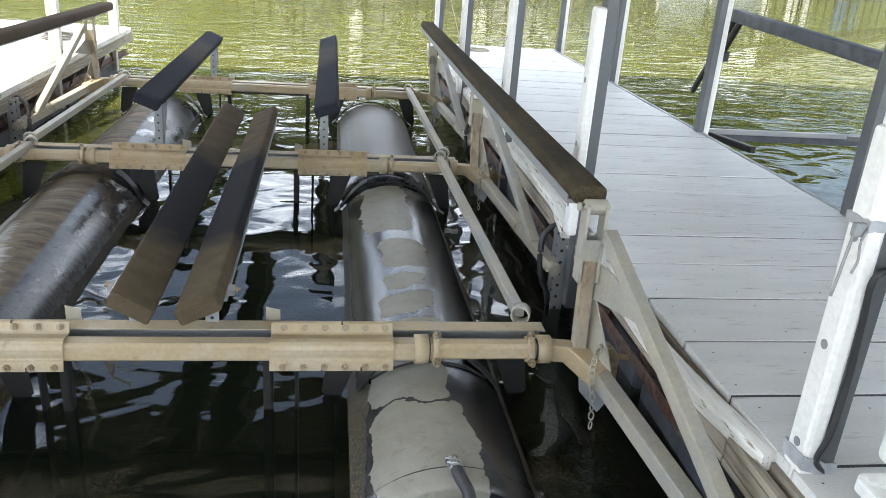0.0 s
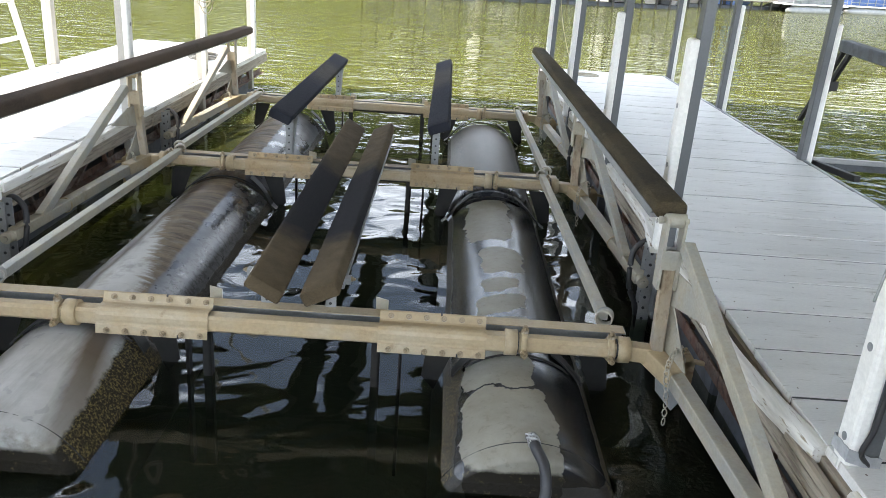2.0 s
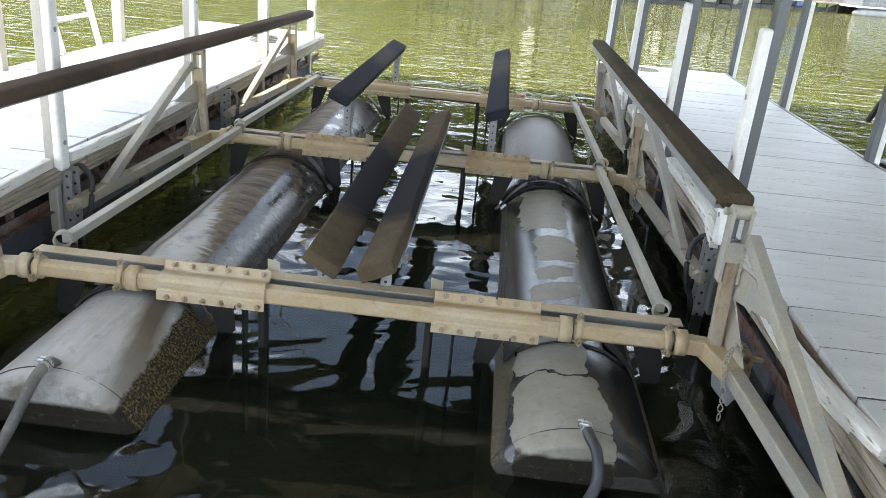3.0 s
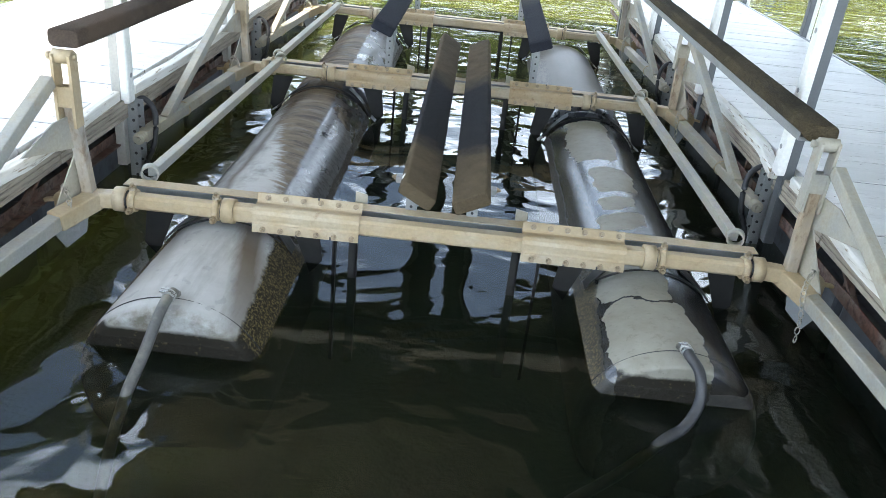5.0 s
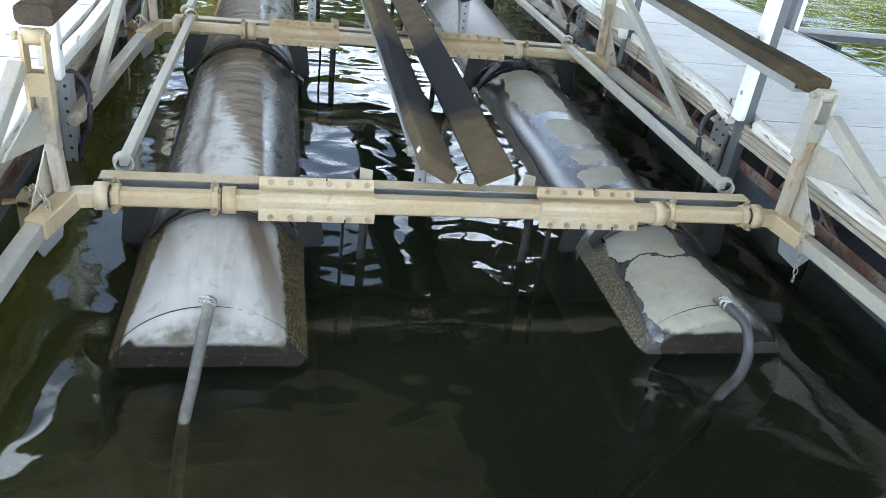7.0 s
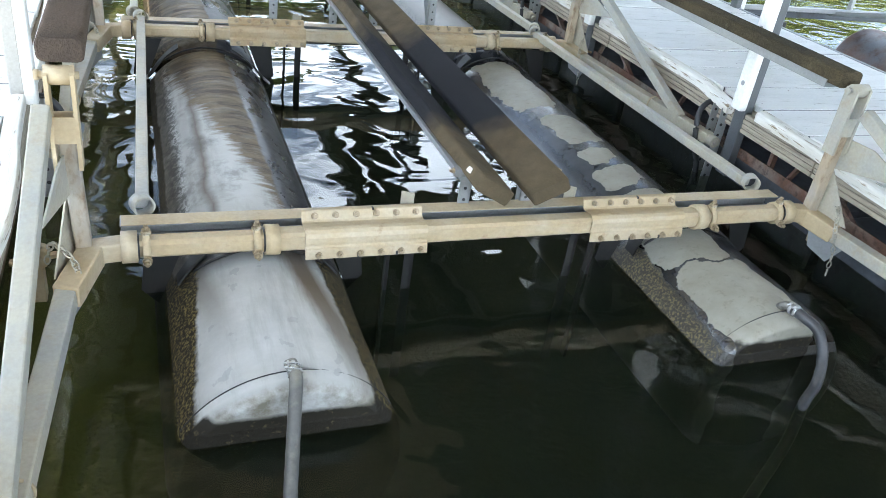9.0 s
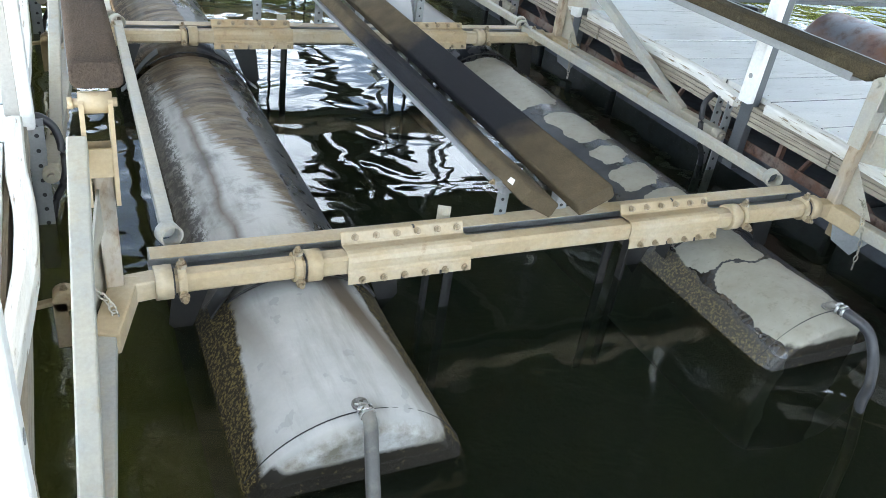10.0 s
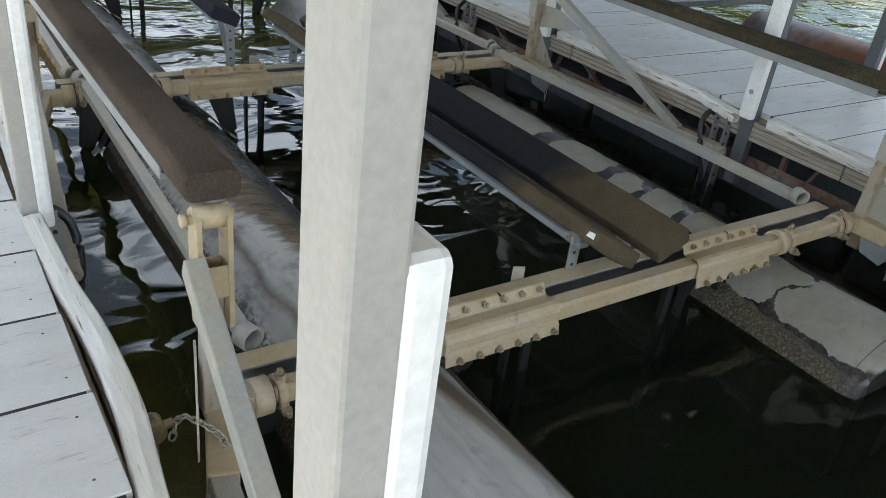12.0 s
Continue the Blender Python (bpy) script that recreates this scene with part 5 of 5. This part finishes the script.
pipe(bm, spline([(PX - 0.088, PY - 0.05, 1.41), (PX - 0.105, PY - 0.06, 1.37), (PX - 0.098, PY - 0.06, 1.32), (PX - 0.108, PY - 0.06, 1.28)], 5), 0.004, 6)
box(bm, (PX - 0.125, PY - 0.05, 1.385), (PX - 0.087, PY - 0.03, 1.425), 0.004)
tagged(part("tie_wire", bm, GALV), "bent grey wire tie hanging from the tape", "wire")

# white blower cabinet
cab = thing("blower_cabinet", (2.66, -1.85, DZ), "white plastic lift blower cabinet standing on a bracket", "cabinet")
bm = B()
box(bm, (2.30, -2.07, 0.735), (2.88, -1.50, 1.40), 0.02)
part("housing", bm, WHITE, cab)
bm = B()
box(bm, (2.36, -1.66, 1.4005), (2.52, -1.58, 1.404))
part("label", bm, RUST, cab, "small orange label")
bm = B()
for y in (-1.60, -1.98):
    box(bm, (2.20, y - 0.03, 0.685), (2.90, y + 0.03, 0.735), 0.012)
    box(bm, (2.24, y - 0.03, DZ + 0.004), (2.30, y + 0.03, 0.70), 0.008)
    box(bm, (2.82, y - 0.03, DZ + 0.004), (2.88, y + 0.03, 0.70), 0.008)
box(bm, (2.19, -1.98, 0.68), (2.24, -1.58, 0.73), 0.012)
part("stand", bm, WHITE, cab, "white painted steel stand")
bm = B()
pipe(bm, spline([(2.62, -1.84, 0.62), (2.45, -1.80, 0.615), (2.30, -1.76, 0.625), (2.18, -1.70, 0.60), (2.07, -1.64, 0.47), (2.06, -1.56, 0.25), (2.06, -1.56, -0.1)], 6), 0.03, 12)
tagged(part("air_hose", bm, RUBBER), "thick black air hose running from the cabinet to the water", "hose", "air hoses")

# ---- neighbouring lift beyond the dock ----
nb = thing("boat_lift", (5.4, 3, 0), "dark grey steel lift in the next slip", "boat lift")
bm = B()
bar(bm, (4.20, 4.18, 0.40), (7.6, 4.18, 0.40), 0.10, 0.10, 0.01)
part("cross_beam", bm, FLOAT, nb)
bm = B()
bar(bm, (4.20, 4.08, 0.46), (7.6, 4.08, 0.46), 0.05, 0.05, 0.006)
part("channel", bm, GALV, nb)
bm = B()
bar(bm, (4.45, 4.05, 1.56), (4.40, 4.57, 0.76), 0.045, 0.045, 0.008)
bar(bm, (4.53, 4.07, 1.55), (4.48, 4.50, 0.86), 0.035, 0.06, 0.008)
box(bm, (4.46, 4.24, 1.12), (4.56, 4.34, 1.22), 0.01)
part("upright", bm, DARK, nb)
bm = B()
bar(bm, (4.42, 4.9, 0.36), (4.42, 3.2, 0.50), 0.06, 0.06, 0.006)
part("swing_arm", bm, DARK, nb)
bm = B()
bar(bm, (5.9, 4.15, 0.42), (6.6, 2.2, 0.9), 0.05, 0.05, 0.006)
bar(bm, (6.2, 4.15, 0.42), (6.2, 4.15, 1.1), 0.05, 0.05, 0.006)
part("brace", bm, GALV, nb)
gd = bunk("guide_board", (4.50, 1.4, 1.52), (4.47, 4.10, 1.63), 0.12, 0.11, 0, FLOAT, "dark grey padded guide rail of the next lift", "guide board", "guide boards")[0]
float_tank("float_tank", 6.4, -2.0, 3.9, 0.45, -0.12, RUST_TANK, "rusty red and grey float tank in the next slip")

# ---- far end of the pale dock: ladder, rope and hose coil ----
lad = thing("swim_ladder", (-3.98, 4.7, DZ), "white metal swim ladder folded up at the dock edge", "ladder")
for y in (4.55, 5.35):
    bm = B()
    bar(bm, (-4.02, y, 0.56), (-4.05, y - 0.42, 1.75), 0.05, 0.06, 0.008)
    part("ladder_rail", bm, WHITE, lad)
for z, s in ((0.95, 0.13), (1.35, 0.27)):
    bm = B()
    bar(bm, (-4.03, 4.55 - s, z), (-4.03, 5.35 - s, z), 0.07, 0.035, 0.006)
    part("rung", bm, WHITE, lad)
bm = B()
for k, (rx, rz) in enumerate(((0.10, 0.16), (0.12, 0.13), (0.09, 0.19))):
    pipe(bm, [(-2.14 + 0.055 + rx * math.sin(a) * 0.6 + 0.02 * k, 5.48 - 0.02 * k + rx * math.sin(a), 1.70 - rz + rz * math.cos(a)) for a in [2 * math.pi * j / 20 for j in range(21)]], 0.006, 6)
tagged(part("rope", bm, ROPE), "loops of tan rope hung on a dock post", "rope")
bm = B()
for k in range(3):
    pipe(bm, [(-2.62 + (0.20 - 0.02 * k) * math.cos(a), 7.2 + (0.26 - 0.02 * k) * math.sin(a), DZ + 0.012 + 0.016 * k) for a in [2 * math.pi * j / 28 for j in range(29)]], 0.010, 8)
tagged(part("hose_coil", bm, HOSE), "coil of dark hose lying on the pale dock", "hose")
bm = B()
for k in range(2):
    pipe(bm, [(2.72 + (0.20 - 0.03 * k) * math.cos(a), 8.15 + (0.12 - 0.02 * k) * math.sin(a), DZ + 0.010 + 0.014 * k) for a in [2 * math.pi * j / 24 for j in range(25)]], 0.008, 6)
pipe(bm, spline([(2.12, 7.5, 1.9), (2.2, 7.55, 1.4), (2.42, 7.8, 0.8), (2.55, 8.1, 0.60)], 6), 0.006, 6)
tagged(part("rope", bm, ROPE), "thin rope hanging from a post to the deck", "rope")

# ---- marina across the water ----
WHITE_HULL = surface("white_gelcoat", (0.80, 0.80, 0.79), (0.76, 0.76, 0.76), (0.5, 0.5, 0.5), 0.25, 0.0, 0.4, 6)
BLUE = surface("blue_canvas", (0.06, 0.12, 0.30), (0.08, 0.15, 0.34), (0.04, 0.06, 0.14), 0.8, 0.0, 0.6, 8)
GREY_HULL = surface("grey_hull", (0.16, 0.17, 0.18), (0.22, 0.23, 0.24), (0.1, 0.1, 0.1), 0.4, 0.0, 0.5, 6)


def far_dock(a, b, width, label):
    a, b = Vector(a), Vector(b)
    s0 = (b - a).cross(Vector((0, 0, 1))).normalized() * (width / 2 + 0.03)
    e = thing("marina_dock", ((a + b) / 2), label, "dock", "marina docks")
    bm = B()
    bar(bm, a + Vector((0, 0, 0.55)), b + Vector((0, 0, 0.55)), width, 0.16, 0.0)
    part("deck", bm, RUST, e)
    bm = B()
    bar(bm, a + s0 + Vector((0, 0, 0.56)), b + s0 + Vector((0, 0, 0.56)), 0.06, 0.10, 0.0)
    part("edge_board", bm, GALV_DIRTY, e)
    bm = B()
    bar(bm, a + Vector((0, 0, 0.0)), b + Vector((0, 0, 0.0)), width * 0.6, 0.36, 0.0)
    part("float", bm, FLOAT, e)
    n = int((b - a).length / 0.9)
    d = (b - a) / max(1, n)
    s = d.cross(Vector((0, 0, 1))).normalized() * (width / 2)
    for k in range(n + 1):
        bm = B()
        p = a + d * k + s
        bar(bm, p + Vector((0, 0, -0.1)), p + Vector((0, 0, 0.5)), 0.10, 0.10, 0.0)
        part("pile", bm, DARK, e)
    return e, a, d, n


for a, b, lab in (((-3.5, 39.5, 0), (1.5, 36.0, 0), "white edged floating marina dock with short piles"), ((2.0, 37.5, 0), (13.0, 42.5, 0), "white edged marina dock across the lake"), ((13.5, 46.0, 0), (27.0, 54.0, 0), "white edged marina dock across the lake"), ((27.5, 55.5, 0), (60.0, 66.0, 0), "white edged marina dock across the lake")):
    e, p, d, n = far_dock(a, b, 1.6, lab)


def pontoon_boat(x, y, turn, colour):
    e = thing("pontoon_boat", (x, y, 0), "white railed pontoon boat moored at the marina", "boat", "moored boats")
    m = pose(x, y, 0, 0, 0, turn)
    for s in (-0.9, 0.9):
        bm = B()
        pipe(bm, [m @ Vector((q, s, 0.12)) for q in (-3.0, -2.4, 2.2, 2.8)], lambda t: 0.3 if 0.1 < t < 0.9 else 0.1, 12)
        part("pontoon", bm, GALV, e)
    bm = B()
    box(bm, (-3, -1.2, 0.45), (3, 1.2, 0.55), 0.0, m)
    part("deck", bm, WHITE_HULL, e)
    bm = B()
    for s in (-1.15, 1.15):
        for z in (0.75, 1.05, 1.3):
            box(bm, (-2.8, s - 0.02, z - 0.02), (2.8, s + 0.02, z + 0.02), 0.0, m)
        for k in range(8):
            q = -2.8 + k * 0.8
            box(bm, (q - 0.02, s - 0.02, 0.55), (q + 0.02, s + 0.02, 1.3), 0.0, m)
    part("rail", bm, GALV, e)
    bm = B()
    box(bm, (-2.6, -1.1, 0.56), (1.8, 1.1, 0.98), 0.05, m)
    part("seating", bm, colour, e)
    bm = B()
    box(bm, (-2.5, -1.1, 2.3), (1.0, 1.1, 2.36), 0.02, m)
    for q in (-2.4, 0.9):
        for s in (-1.1, 1.1):
            box(bm, (q - 0.02, s - 0.02, 1.2), (q + 0.02, s + 0.02, 2.3), 0.0, m)
    part("bimini", bm, BLUE, e)


def runabout(x, y, turn, colour, length=6.0):
    e = thing("runabout", (x, y, 0), "small runabout boat with an outboard moored at the marina", "boat", "moored boats")
    m = pose(x, y, 0, 0, 0, turn)
    bm = B()
    rows = []
    for t in [k / 10 for k in range(11)]:
        w = 1.1 * (1 - max(0, t - 0.5) ** 2 * 3.6)
        h = 0.95 + 0.35 * t
        q = (t - 0.4) * length
        rows.append([bm.verts.new(m @ Vector((q, s * w * f, z))) for s, f, z in ((-1, 0.05, -0.2), (-1, 0.75, 0.15), (-1, 1.0, h), (1, 1.0, h), (1, 0.75, 0.15), (1, 0.05, -0.2))])
    for a, b in zip(rows, rows[1:]):
        for j in range(6):
            bm.faces.new((a[j], a[(j + 1) % 6], b[(j + 1) % 6], b[j])).smooth = True
    bm.faces.new(rows[0][::-1])
    bm.faces.new(rows[-1])
    part("hull", bm, colour, e)
    bm = B()
    box(bm, (-0.3, -0.8, 1.1), (0.1, 0.8, 1.6), 0.05, m @ pose(0, 0, 0, 0, -12, 0))
    part("windscreen", bm, GREY_HULL, e)
    bm = B()
    box(bm, (-length * 0.47, -0.22, 0.4), (-length * 0.40, 0.22, 1.35), 0.06, m)
    box(bm, (-length * 0.45, -0.08, -0.1), (-length * 0.42, 0.08, 0.5), 0.03, m)
    part("outboard", bm, RUBBER, e, "black outboard motor")


runabout(3.2, 40.8, 70, WHITE_HULL)
runabout(6.8, 42.8, 65, GREY_HULL)
runabout(10.2, 44.3, 70, WHITE_HULL)
runabout(13.2, 45.5, 70, GREY_HULL)
runabout(16.5, 51.0, 60, GREY_HULL)
runabout(-0.5, 41.5, 75, GREY_HULL)
runabout(33.0, 60.5, 60, GREY_HULL, 7)
runabout(40.5, 63.5, 60, WHITE_HULL, 7)
runabout(46.0, 65.0, 60, BLUE, 7)
runabout(20.0, 53.5, 60, BLUE, 7)
pontoon_boat(23.8, 51.0, 32, GREY_HULL)
pontoon_boat(30.0, 55.6, 25, BLUE)
runabout(27.0, 58.0, 60, GREY_HULL, 7)
runabout(36.0, 62.0, 60, WHITE_HULL, 7)


# ---- deck panels ----
def deck_panels(dk, lo, hi, y_near, y_far, offset):
    bm = B()
    box(bm, (-(hi - lo) / 2, -PITCH / 2 + 0.009, -0.04), ((hi - lo) / 2, PITCH / 2 - 0.009, 0.0), 0.003)
    me = bpy.data.meshes.new("deck_panel")
    bm.to_mesh(me)
    bm.free()
    me.materials.append(DECK)
    # Dark strips laid in the joints stand in for shade down the gaps.
    fill = B()
    for k in range(math.ceil((y_near - offset) / PITCH), math.floor((y_far - offset) / PITCH) + 1):
        yj = offset + k * PITCH
        box(fill, (lo + 0.01, yj - 0.014, DZ - 0.045), (hi - 0.01, yj + 0.014, DZ - 0.005))
    part("joint_shade", fill, RUBBER, dk, "dark strips for the shade down the deck joints")
    k0, k1 = math.ceil((y_near - offset) / PITCH), math.floor((y_far - offset) / PITCH)
    for k in range(k0, k1):
        y = offset + (k + 0.5) * PITCH
        shared("deck_panel", me, pose((lo + hi) / 2 + random.uniform(-0.008, 0.008), y, DZ + random.uniform(-0.002, 0.002), random.uniform(-0.2, 0.2), 0, random.uniform(-0.15, 0.15)), dk)


deck_panels(dock_r, rlo + 0.03, rhi - 0.02, -6.0, 8.8, -0.084)
deck_panels(dock_l, llo + 0.02, lhi - 0.04, -6.0, 8.7, -0.19)


def nail_heads(dk, lo, hi, y_near, y_far, offset):
    """Rows of small dark nail heads, two rows a panel."""
    bm = B()
    for k in range(math.ceil((y_near - offset) / PITCH), math.floor((y_far - offset) / PITCH)):
        for f in (0.2, 0.8):
            for i in range(5):
                x = lo + 0.10 + (hi - lo - 0.2) * i / 4 + random.uniform(-0.015, 0.015)
                y = offset + (k + f) * PITCH + random.uniform(-0.02, 0.02)
                bmesh.ops.create_circle(bm, cap_ends=True, segments=7, radius=0.0045, matrix=Matrix.Translation((x, y, DZ + 0.0035)))
    tagged(part("nail_heads", bm, RUST, dk, "small rusty nail heads"), kind="stuff")


nail_heads(dock_r, rlo, rhi, -2.2, 5.0, -0.084)
nail_heads(dock_l, llo, lhi, -2.2, 4.0, -0.19)
